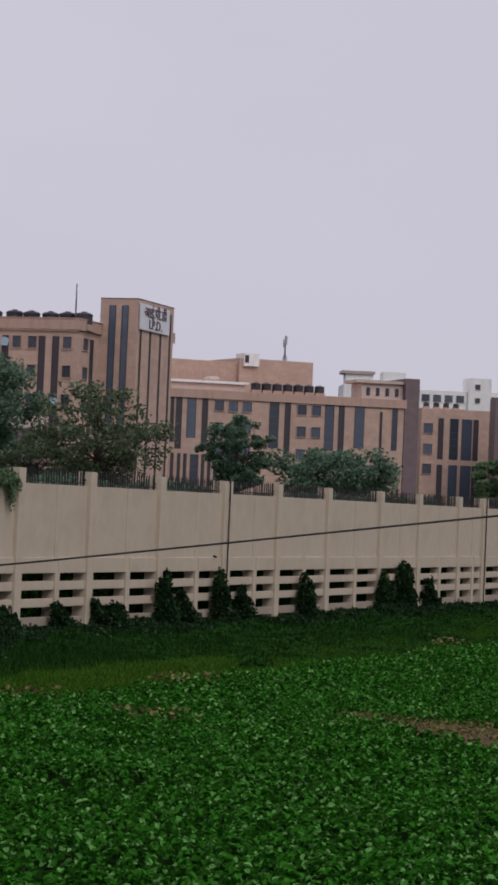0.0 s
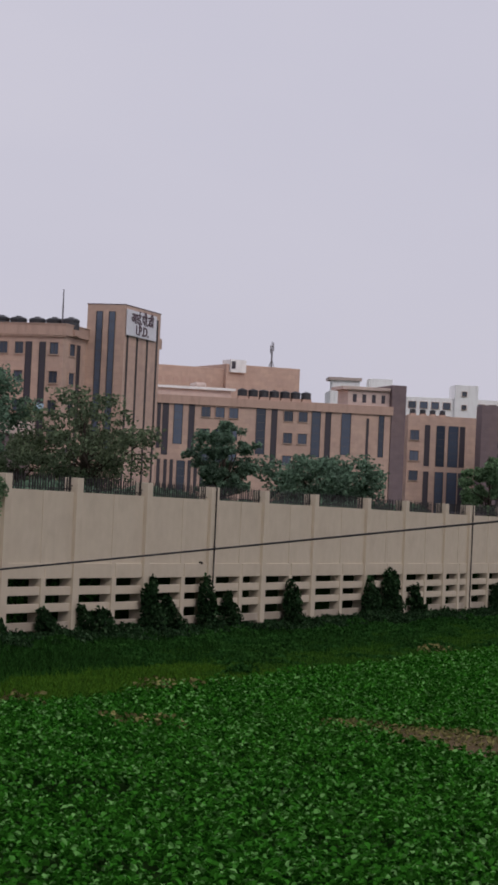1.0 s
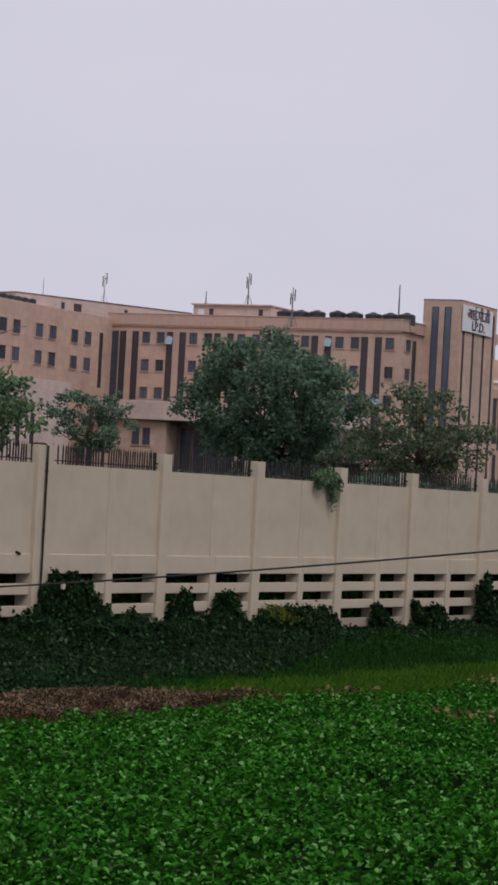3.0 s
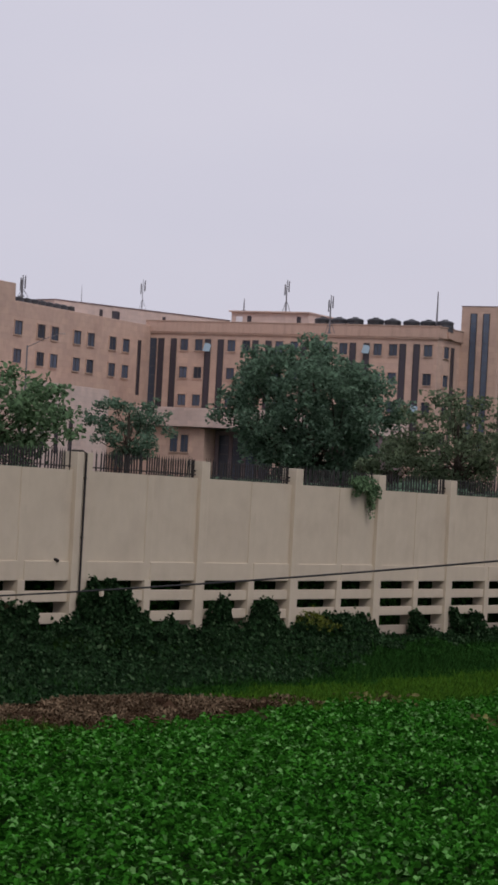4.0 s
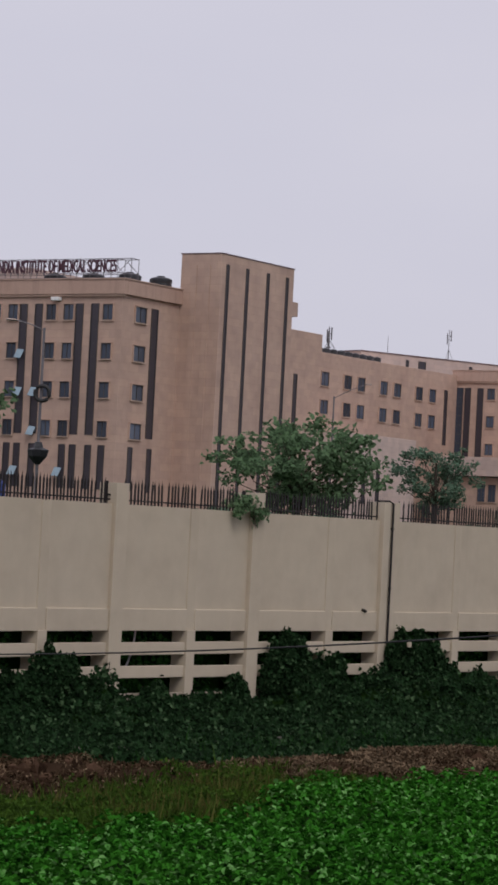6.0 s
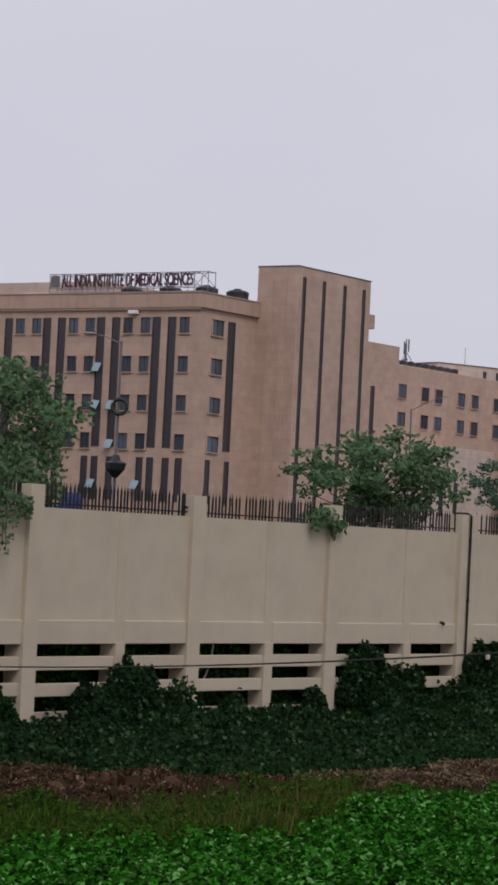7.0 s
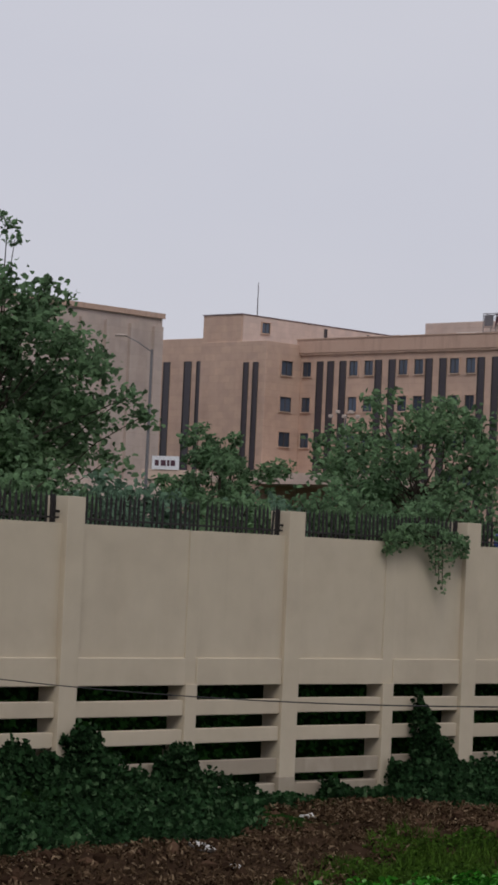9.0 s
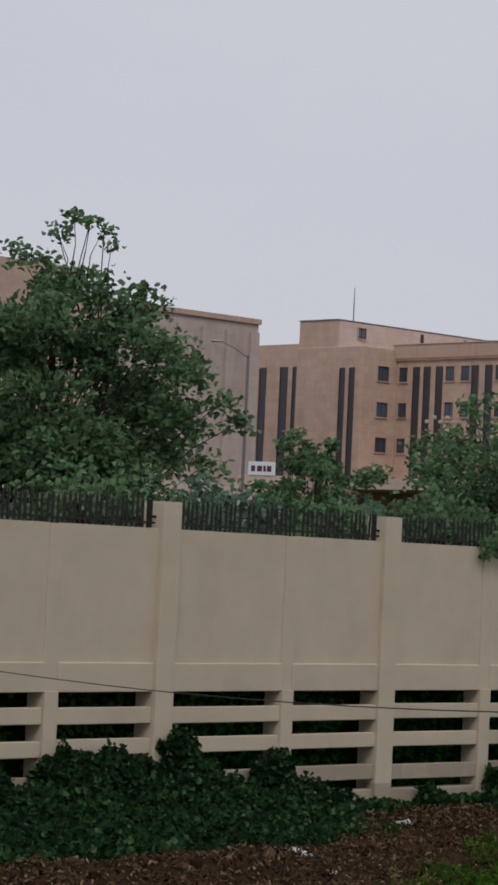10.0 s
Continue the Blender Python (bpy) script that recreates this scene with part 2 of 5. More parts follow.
# The sky's reflection in the tilted panes is put into this pale blue.
M_SASH = material("sash_sky_reflection", (0.30, 0.40, 0.46), (0.22, 0.30, 0.36), scale=2, rough=0.15, bump=0.0)
M_STONES = material("rough_stone", (0.15, 0.125, 0.105), (0.09, 0.072, 0.06), scale=4, rough=0.95, bump=0.5, objvar=0.4)


# ---- building blocks for meshes ----
def box(bm, x0, y0, z0, x1, y1, z1, bevel=0.0):
    vs = [bm.verts.new(p) for p in ((x0, y0, z0), (x1, y0, z0), (x1, y1, z0), (x0, y1, z0), (x0, y0, z1), (x1, y0, z1), (x1, y1, z1), (x0, y1, z1))]
    fs = [bm.faces.new([vs[i] for i in q]) for q in ((3, 2, 1, 0), (4, 5, 6, 7), (0, 1, 5, 4), (1, 2, 6, 5), (2, 3, 7, 6), (3, 0, 4, 7))]
    if bevel:
        es = list({e for f in fs for e in f.edges})
        bmesh.ops.bevel(bm, geom=es, offset=bevel, segments=1, affect="EDGES")
    return bm


def tube(bm, pts, radii, sides=8, cap=True):
    """A tapered tube along a row of points."""
    rings = []
    for i, p in enumerate(pts):
        p = Vector(p)
        d = Vector(pts[min(i + 1, len(pts) - 1)]) - Vector(pts[max(i - 1, 0)])
        d.normalize()
        a = d.cross(Vector((0, 0, 1)) if abs(d.z) < 0.9 else Vector((1, 0, 0))).normalized()
        b = d.cross(a)
        r = radii[i] if isinstance(radii, (list, tuple)) else radii
        rings.append([bm.verts.new(p + r * (math.cos(k * math.tau / sides) * a + math.sin(k * math.tau / sides) * b)) for k in range(sides)])
    for r0, r1 in zip(rings, rings[1:]):
        for k in range(sides):
            bm.faces.new((r0[k], r0[(k + 1) % sides], r1[(k + 1) % sides], r1[k]))
    if cap:
        bm.faces.new(rings[0][::-1])
        bm.faces.new(rings[-1])
    return bm


def mesh_of(name, bm, mat):
    me = bpy.data.meshes.new(name)
    bmesh.ops.recalc_face_normals(bm, faces=bm.faces)
    bm.to_mesh(me)
    bm.free()
    me.materials.append(mat)
    return me


def part(name, bm, mat, parent=None, label=""):
    ob = new(name, mesh_of(name, bm, mat) if isinstance(bm, bmesh.types.BMesh) else bm)
    if parent:
        ob.parent = parent
    if label:
        tagged(ob, label)
    return ob


def boxpart(name, dims, mat, parent, label="", bevel=0.0):
    return part(name, box(bmesh.new(), *dims, bevel=bevel), mat, parent, label)


def empty(name, m, label, category, group="", kind=""):
    ob = new(name)
    ob.empty_display_size = 0.3
    ob.matrix_world = m
    return tagged(ob, label, category, group, kind)


def leaves_mesh(name, pos, nrm, size, mat, rng, shape=1.0, fold=0.25):
    """Many small folded leaves: pos and nrm are (n, 3), size (n,)."""
    n = len(pos)
    t = rng.normal(size=(n, 3))
    nrm = nrm / np.linalg.norm(nrm, axis=1, keepdims=True)
    t -= nrm * (t * nrm).sum(1, keepdims=True)
    t /= np.linalg.norm(t, axis=1, keepdims=True) + 1e-9
    s = np.cross(nrm, t)
    L, Wd = size[:, None], size[:, None] * 0.42 * shape
    lift = nrm * L * fold * 0.5
    base, tip = pos - t * L * 0.5, pos + t * L * 0.5 - nrm * L * 0.2
    lo, hi = pos - t * L * 0.28 + lift * 0.8, pos + t * L * 0.18 + lift * 0.6
    v = np.stack([base, lo - s * Wd * 0.85, hi - s * Wd * 0.8, tip, hi + s * Wd * 0.8, lo + s * Wd * 0.85], 1).reshape(-1, 3)
    i = np.arange(n)[:, None] * 6
    f = np.concatenate([i + [0, 1, 2, 3], i + [0, 3, 4, 5]], 1).reshape(-1, 4)
    me = bpy.data.meshes.new(name)
    me.from_pydata(v.tolist(), [], f.tolist())
    me.materials.append(mat)
    return me


# ---- plan of the boundary: s runs along the wall, d from it towards the viewer ----
W0, WS, WD = Vector((-15.1, 38.3, 0)), Vector((0.505, 0.863, 0)), Vector((0.863, -0.505, 0))


def sd(s, d, z=0.0):
    p = W0 + WS * s + WD * d
    return Vector((p.x, p.y, z))


def polar(az, rho, z=0.0):
    return Vector((rho * math.sin(radians(az)), rho * math.cos(radians(az)), z))


# ---- ground ----
bm = bmesh.new()
bmesh.ops.create_grid(bm, x_segments=40, y_segments=40, size=2500)
tagged(part("ground", bm, M_FARGROUND), "flat ground of dark soil with low weeds", "ground", kind="structure")

# ---- boundary wall ----
POSTS = [(-19.3, 29.1), (-17.2, 33.6), (-15.1, 38.3), (-12.9, 43.3), (-10.7, 47.6), (-8.3, 52.1), (-5.9, 56.1), (-3.1, 60.8), (-0.4, 65.3), (2.1, 69.3), (4.6, 73.4),
         (7.0, 77.3), (9.6, 81.4), (12.5, 86.2), (14.8, 90.0), (17.4, 94.3), (20.4, 99.2), (22.9, 103.5), (25.7, 108.2), (27.7, 111.5), (30.3, 115.9), (33.0, 120.3)]
COPING, POST_TOP, SILL = 4.6, 5.03, 2.0
RAILS = [(1.50, 1.76), (1.01, 1.26), (0.45, 0.71)]


def wall_d(s):
    """How far the wall stands behind its straight line."""
    pts = [((x - W0.x) * WS.x + (y - W0.y) * WS.y, (x - W0.x) * WD.x + (y - W0.y) * WD.y) for x, y in POSTS]
    for (a, da), (b, db) in zip(pts, pts[1:]):
        if a <= s <= b:
            return da + (db - da) * (s - a) / (b - a)
    return pts[0][1] if s < 0 else pts[-1][1]


wall = empty("boundary_wall", Matrix.Identity(4), "cream painted concrete boundary wall with open slatted base", "wall", kind="structure")


def post_shape(w, depth, z1, proud):
    bm = bmesh.new()
    box(bm, -w / 2, -depth, -0.6, w / 2, proud, z1, 0.006)
    return bm


post_me = mesh_of("post", post_shape(0.40, 0.36, POST_TOP, 0.11), M_CREAM)
mid_me = mesh_of("pilaster", post_shape(0.28, 0.34, SILL + 0.02, 0.075), M_CREAM)
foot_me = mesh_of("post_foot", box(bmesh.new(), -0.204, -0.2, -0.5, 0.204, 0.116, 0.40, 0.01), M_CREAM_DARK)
rib_me = mesh_of("rib", box(bmesh.new(), -0.14, -0.10, SILL + 0.02, 0.14, 0.022, COPING - 0.01, 0.004), M_CREAM)
bays = []
for (x0, y0), (x1, y1) in zip(POSTS, POSTS[1:]):
    v = Vector((x1 - x0, y1 - y0, 0))
    L = v.length
    # local x along the wall, local +y towards the viewer
    m = Matrix(((v.x / L, v.y / L, 0, x0), (v.y / L, -v.x / L, 0, y0), (0, 0, 1, 0), (0, 0, 0, 1)))
    bays.append((m, L))
for i, (m, L) in enumerate(bays):
    p = part("post", post_me, None, wall)
    joint = i in (7, 13, 19)
    p.matrix_world = m @ Matrix.Translation((-0.32 if joint else -0.2, 0, 0))
    if joint:
        p = part("post", post_me, None, wall)
        p.matrix_world = m @ Matrix.Translation((-0.58, 0, 0))
    p = part("post_foot", foot_me, None, wall)
    p.matrix_world = m @ Matrix.Translation((-0.32 if joint else -0.2, 0, 0))
    p = part("pilaster", mid_me, None, wall)
    p.matrix_world = m @ Matrix.Translation((L / 2, 0, 0))
    p = part("rib", rib_me, None, wall)
    p.matrix_world = m @ Matrix.Translation((L / 2, 0, 0))
    end = L - (0.78 if i + 1 in (7, 13, 19) else 0.4)
    for a, b in ((-0.12 if joint else 0.0, L / 2 - 0.14), (L / 2 + 0.14, end)):
        pn = boxpart("panel", (a, -0.20, SILL + 0.46, b, 0.0, COPING), M_CREAM, wall)
        pn.matrix_world = m
        pn = boxpart("beam", (a, -0.24, SILL, b, 0.045, SILL + 0.46), M_CREAM, wall, bevel=0.012)
        pn.matrix_world = m
        for z0, z1 in RAILS:
            sag = random.uniform(-0.015, 0.015)
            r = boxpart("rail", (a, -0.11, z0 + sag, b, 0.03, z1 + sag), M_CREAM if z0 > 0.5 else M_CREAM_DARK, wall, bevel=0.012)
            r.matrix_world = m
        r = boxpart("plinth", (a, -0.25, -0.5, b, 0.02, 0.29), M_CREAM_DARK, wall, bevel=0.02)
        r.matrix_world = m

# unseen dark backing added behind the wall: stands in for deep shade between the slats
bm = bmesh.new()
rows = []
for k in range(len(POSTS)):
    m, L = bays[min(k, len(bays) - 1)]
    p0 = m @ Vector((0 if k < len(bays) else L, 0, 0))
    back = (m.to_3x3() @ Vector((0, -1, 0))).normalized()
    rows.append([bm.verts.new(p0 + back * d + Vector((0, 0, z))) for d, z in ((0.80, -0.3), (0.75, 2.2), (0.42, 2.45), (0.40, 4.35), (2.4, 4.4), (5.0, 4.2), (9.0, -0.3))])
for a, b in zip(rows, rows[1:]):
    for j in range(6):
        bm.faces.new((a[j], b[j], b[j + 1], a[j + 1]))
tagged(part("dark_backing_bank", bm, M_FARGROUND), "dark backing bank added behind the wall to shade the slat gaps", "bank", kind="structure")

# down pipes at the joints of the wall
for x, y in ((-3.1, 60.8), (12.5, 86.2), (27.7, 111.5)):
    pipe = empty("drain_pipe", Matrix(((WS.x, WD.x, 0, x), (WS.y, WD.y, 0, y), (0, 0, 1, 0), (0, 0, 0, 1))), "thin dark drain pipe clipped to a wall post", "pipe", "drain pipes")
    part("pipe", tube(bmesh.new(), [(-0.74, -0.12, 5.05), (-0.52, 0.06, 5.06), (-0.46, 0.14, 5.0), (-0.46, 0.14, 3.0), (-0.47, 0.14, -0.05)], 0.024, 8), M_DARKMETAL, pipe)
    for z in (4.4, 3.0, 1.4):
        boxpart("clip", (-0.50, 0.112, z, -0.42, 0.162, z + 0.035), M_DARKMETAL, pipe)

for x, y in ((-3.1, 60.8), (12.5, 86.2)):
    m = Matrix(((WS.x, WD.x, 0, x), (WS.y, WD.y, 0, y), (0, 0, 1, 0), (0, 0, 0, 1)))
    sp_ = part("water_spout", tube(bmesh.new(), [(-1.35, -0.05, 2.5), (-1.35, 0.04, 2.49), (-1.35, 0.10, 2.46)], [0.035, 0.035, 0.038], 10), M_DARKMETAL)
    sp_.matrix_world = m
    tagged(sp_, "short dark drain spout let into the wall", "spout", "wall spouts")

# spiked fence on the coping, one length in each bay
for i, (m, L) in enumerate(bays):
    fence = empty("spiked_fence", m @ Matrix.Translation((0, -0.10, COPING)), "dark iron fence of spiked bars on the coping", "fence", "fence lengths")
    for z in (0.07,):
        boxpart("cross_rail", (0.0, 0.010, z, L - 0.36, 0.022, z + 0.03), M_DARKMETAL, fence)
    hw, n = (0.021, int((L - 0.5) / 0.112)) if i < 10 else (0.027, int((L - 0.5) / 0.165))
    bm = bmesh.new()
    box(bm, -hw, -0.01, -0.02, hw, 0.01, 0.43)
    vs = [bm.verts.new(q) for q in ((-hw, 0, 0.43), (hw, 0, 0.43), (0, 0, 0.53))]
    bm.faces.new(vs)
    bar_me = mesh_of("bar", bm, M_DARKMETAL)
    for k in range(n):
        if random.random() < 0.05:
            continue
        bo = part("bar", bar_me, None, fence)
        bo.matrix_basis = Matrix.Translation((0.10 + k * (L - 0.66) / (n - 1), random.uniform(-0.01, 0.01), random.uniform(-0.02, 0.015))) @ Matrix.Rotation(random.gauss(0, 0.025), 4, "Y")
    boxpart("end_bar", (L - 0.52, -0.02, -0.02, L - 0.48, 0.02, 0.46), M_DARKMETAL, fence)
    boxpart("bracket", (L - 0.54, 0.0, 0.16, L - 0.37, 0.03, 0.20), M_DARKMETAL, fence)


# ---- hospital buildings: local x along the fronts, local y away from the viewer ----
SITE = Matrix.Rotation(radians(-25.4), 4, "Z")
win_cache = {}


def window_meshes(w, h, key):
    if key not in win_cache:
        fr = bmesh.new()
        t = 0.07
        for d in ((-w / 2, -0.09, 0, -w / 2 + t, 0.02, h), (w / 2 - t, -0.09, 0, w / 2, 0.02, h), (-w / 2 + t, -0.09, 0, w / 2 - t, 0.02, t), (-w / 2 + t, -0.09, h - t, w / 2 - t, 0.02, h), (-0.03, -0.08, t, 0.03, -0.03, h - t)):
            box(fr, *d)
        win_cache[key] = (mesh_of("frame", fr, M_FRAME), mesh_of("pane", box(bmesh.new(), -w / 2 + t, -0.03, t, w / 2 - t, 0.02, h - t), M_GLASS),
                          mesh_of("sill", box(bmesh.new(), -w / 2 - 0.08, -0.2, -0.08, w / 2 + 0.08, 0.02, 0.0), M_LEDGE),
                          mesh_of("surround", box(box(box(bmesh.new(), -w / 2 - 0.07, -0.16, 0, -w / 2, 0.02, h), w / 2, -0.16, 0, w / 2 + 0.07, 0.02, h), -w / 2 - 0.07, -0.20, h, w / 2 + 0.07, 0.02, h + 0.07), M_STONE))
    return win_cache[key]


def face_matrix(kind, k, u, z):
    """A point of a face: kind 'f' is a front at y = k, u along x; kind 's' a side at x = k that looks to +x, u along y."""
    if kind == "f":
        return Matrix.Translation((u, k, z))
    return Matrix.Translation((k, u, z)) @ Matrix.Rotation(radians(90), 4, "Z")


def window(parent, kind, k, u, zc, w=1.15, h=1.5):
    m = face_matrix(kind, k, u, zc - h / 2)
    fr, pa, si, su = window_meshes(w, h, (round(w, 2), round(h, 2)))
    wd = part("window", su, None, parent)
    wd.matrix_basis = m
    part("frame", fr, None, wd)
    part("pane", pa, None, wd)
    part("sill", si, None, wd)


def strip(parent, kind, k, u, z0, z1, w=0.76, mat=None, name="glazing_strip"):
    bm = bmesh.new()
    box(bm, -w / 2, -0.015, 0, w / 2, 0.02, z1 - z0)
    ob = part(name, bm, mat or M_STRIP, parent)
    ob.matrix_basis = face_matrix(kind, k, u, z0)
    bm = bmesh.new()
    n = max(2, int((z1 - z0) / 1.2))
    for j in range(n + 1):
        z = (z1 - z0) * j / n
        box(bm, -w / 2, -0.04, max(0, z - 0.03), w / 2, -0.015, z + 0.03)
    for x in (-w / 2 - 0.06, w / 2):
        box(bm, x, -0.10, 0, x + 0.06, 0.02, z1 - z0)
    part("mullion", bm, M_FRAME, ob)


def block(parent, x0, y0, x1, y1, z1, mat, z0=-0.2, name="wall"):
    return boxpart(name, (x0, y0, z0, x1, y1, z1), mat, parent, bevel=0.04)


def parapet(parent, x0, y0, x1, y1, z1, h=1.4, out=0.35, mat=None):
    o = out
    for dims in ((x0 - o, y0 - o, z1 - h, x1 + o, y0 + 0.25, z1), (x1 - 0.25, y0 + 0.25, z1 - h, x1 + o, y1, z1), (x0 - o, y0 + 0.25, z1 - h, x0 + 0.25, y1, z1)):
        boxpart("parapet", dims, mat or M_BAND, parent, bevel=0.03)
    for dims in ((x0 - o - 0.08, y0 - o - 0.08, z1, x1 + o + 0.08, y0 + 0.3, z1 + 0.1), (x1 - 0.3, y0 + 0.3, z1, x1 + o + 0.08, y1, z1 + 0.1)):
        boxpart("coping", dims, M_STONE, parent)
    boxpart("drip_course", (x0 - o, y0 - o + 0.1, z1 - h - 0.18, x1 + o - 0.1, y0 + 0.2, z1 - h), M_STONE, parent)


def ward_front(name, x0, y0, width, z_roof, first, pitch, n, lead, low_strips, label):
    """A ward block: pairs of windows between pairs of tall dark strips, four storeys over a tall ground floor."""
    b = empty(name, SITE, label, "building")
    x1 = x0 + width
    block(b, x0, y0, x1, y0 + 26, z_roof - 1.3, M_STONE)
    parapet(b, x0, y0, x1, y0 + 26, z_roof)
    rows = [z_roof - 3.05 - 3.65 * k for k in range(4)]
    s0, s1 = rows[3] - 0.55, rows[0] + 0.78
    for u in lead[1:]:
        strip(b, "f", y0, x0 + u, s0, s1)
    for z in rows[:3]:
        if low_strips:
            window(b, "f", y0, x0 + lead[0], z)
    if not low_strips:
        strip(b, "f", y0, x0 + lead[0], s0, s1, 1.1, M_GLASS)
    for k in range(n):
        u = x0 + first + pitch * k
        for z in rows:
            window(b, "f", y0, u, z)
            if k < n - 1:
                window(b, "f", y0, u + pitch * 0.31, z)
        if k < n - 1:
            for q in (0.497, 0.77):
                strip(b, "f", y0, u + pitch * q, s0, s1)
        for q in ((0.31, 0.497, 0.77) if k < n - 1 else (0.0,)):
            if low_strips:
                strip(b, "f", y0, u + pitch * q, rows[3] - 5.6, rows[3] - 1.5, 0.62)
    for z in rows:
        window(b, "s", x1, y0 + 3.0, z, 1.9, 1.5)
    strip(b, "s", x1, y0 + 5.4, s0, s1, 1.0)
    strip(b, "s", x1, y0 + 2.4, rows[3] - 5.6, rows[3] - 1.5, 0.62)
    strip(b, "s", x1, y0 + 5.6, rows[3] - 5.6, rows[3] - 1.5, 0.62)
    return b


def tower(name, x0, y0, w, d, z1, label, front_strips):
    b = empty(name, SITE, label, "building")
    block(b, x0, y0, x0 + w, y0 + d, z1, M_STONE)
    bm = bmesh.new()
    box(bm, x0 - 0.05, y0 - 0.05, z1, x0 + w + 0.05, y0 + d + 0.05, z1 + 0.1)
    part("coping", bm, M_DARKSTONE, b)
    for q in (0.33, 0.66):
        if front_strips:
            strip(b, "f", y0, x0 + w * q, z1 - 20, z1 - 0.9, 0.78, M_GLASS)
        else:
            boxpart("shallow_rib", (x0 + w * q - 0.35, y0 - 0.10, z1 - 24, x0 + w * q + 0.35, y0 + 0.02, z1 - 1.1), M_STONE, b)
    for q in (0.08, 0.345, 0.63, 0.90):
        strip(b, "s", x0 + w, y0 + d * q, 1.0, z1 - 0.95, 0.36)
    boxpart("vent_box", (x0 + w - 1.4, y0 + d, z1 - 4.6, x0 + w - 0.1, y0 + d + 1.2, z1 - 3.2), M_STONE, b)
    return b


south = ward_front("ward_block", -176.7, 195.2, 41.35, 27.2, 7.3, 6.5, 6, (1.0, 2.7, 4.15, 5.8), True, "pink sandstone hospital ward block with dark glazing strips")
ftower = tower("stair_tower", -135.4, 204.8, 4.6, 13.5, 30.7, "tall plain sandstone tower with four dark slits", False)
north = ward_front("ward_block", -155.6, 302.7, 40.9, 27.25, 5.35, 6.87, 6, (0.62, 1.9, 3.75), False, "pink sandstone ward block with porch below and water tanks on roof")
atower = tower("stair_tower", -114.75, 311.0, 5.2, 14.4, 30.6, "tall sandstone tower with a white signboard", True)

# link wing between the two ward blocks
link = empty("link_wing", SITE, "plain sandstone wing with small paired windows", "building")
block(link, -175.3, 246.0, -155.3, 302.6, 26.6, M_STONE)
block(link, -174.8, 240.0, -154.9, 265.9, 28.6, M_STONE)
for yq in (264.0, 267.5, 273.1, 276.5, 282.3, 285.9, 291.8, 295.5):
    for z in (23.4, 20.0):
        window(link, "s", -155.3, yq, z, 1.9, 1.7)
strip(link, "s", -154.9, 259.9, 17, 23.4, 0.7)
strip(link, "s", -155.3, 299.4, 17.2, 24.4, 0.7)

# ---- porch and low parts in front of the north ward block ----
porch = empty("entrance_porch", SITE, "beige stone entrance porch with dark recessed doors", "building")
block(porch, -150.5, 290.0, -118, 302.6, 15.4, M_STONE_PALE, z0=13.0, name="canopy")
# Recess wall is coloured dark to paint the shade under the canopy.
block(porch, -140.9, 294.0, -118.5, 302.5, 12.9, M_DARKSTONE, name="recess")
block(porch, -152.4, 291.0, -141.0, 302.5, 12.9, M_STONE, name="side_wall")
for x in (-145.2, -143.7):
    window(porch, "f", 291.0, x, 10.9, 1.1, 2.2)
for k in range(7):
    strip(porch, "f", 294.0, -139.6 + 1.9 * k, 5.0, 12.2, 1.3, M_GLASS, "door_glazing")
for x in ( -131.5, -125.5, -119.5):
    boxpart("pillar", (x, 290.3, -0.2, x + 1.1, 291.8, 12.9), M_STONE, porch, bevel=0.05)
annex = empty("low_annex", SITE, "low beige annex with narrow dark slots", "building")
block(annex, -155.0, 262.0, -149.0, 280.0, 16.8, M_STONE_PALE)
for yq in (263.6, 267.0, 270.5):
    strip(annex, "s", -149.0, yq, 8.5, 12.5, 0.7)

# ---- left wing and its grey neighbour ----
wing = empty("corner_wing", SITE, "sandstone corner wing with tall paired slits", "building")
block(wing, -186.0, 189.9, -176.72, 215, 26.7, M_STONE)
block(wing, -186.0, 190.1, -180.5, 215, 29.5, M_STONE)
boxpart("side_cladding", (-180.5, 190.3, 26.75, -180.45, 215, 29.45), M_STONE_PALE, wing)
boxpart("coping", (-186.05, 190.0, 29.5, -180.4, 215, 29.6), M_DARKSTONE, wing)
bm = bmesh.new()
box(bm, -186.0, 215.1, 20, -180.5, 236, 29.65)
part("upper_wall", bm, M_STONE_PALE, wing)
boxpart("coping", (-186.0, 215.1, 29.65, -180.4, 236, 29.75), M_DARKSTONE, wing)
for x in (-179.4, -178.05):
    strip(wing, "f", 189.9, x, 13.5, 24.5, 0.62)
for z in (24.1, 20.4, 16.8):
    window(wing, "s", -176.72, 193.0, z, 1.7, 1.5)
window(wing, "s", -180.45, 193.6, 28.4, 1.2, 1.1)
for yq in (203.0, 210.0, 224.0):
    strip(wing, "s", -180.45, yq, 27.2, 29.2, 0.3)
block(wing, -199.5, 195.9, -186.1, 216, 27.9, M_STONE)
for x, w in ((-196.9, 0.9), (-193.7, 1.0), (-191.9, 0.8)):
    strip(wing, "f", 195.9, x, 11, 25.4, w)
lowroof = boxpart("low_canopy", (-176.6, 186.5, 12.0, -160, 195.1, 13.1), M_STONE_PALE, wing)
grey = empty("grey_block", SITE, "large grey block with shallow vertical piers", "building")
block(grey, -200.0, 120.0, -170.1, 168.4, 26.9, M_GREYSTONE)
block(grey, -199.0, 119.5, -170.0, 146.5, 29.3, M_STONE)
for k in range(7):
    y = 148.5 + 3.1 * k
    boxpart("pier", (-170.1, y, 11.2, -169.75, y + 1.1, 25.7), M_GREYSTONE, grey)
boxpart("cornice", (-170.1, 146.6, 26.5, -169.85, 168.5, 26.98), M_BAND, grey)
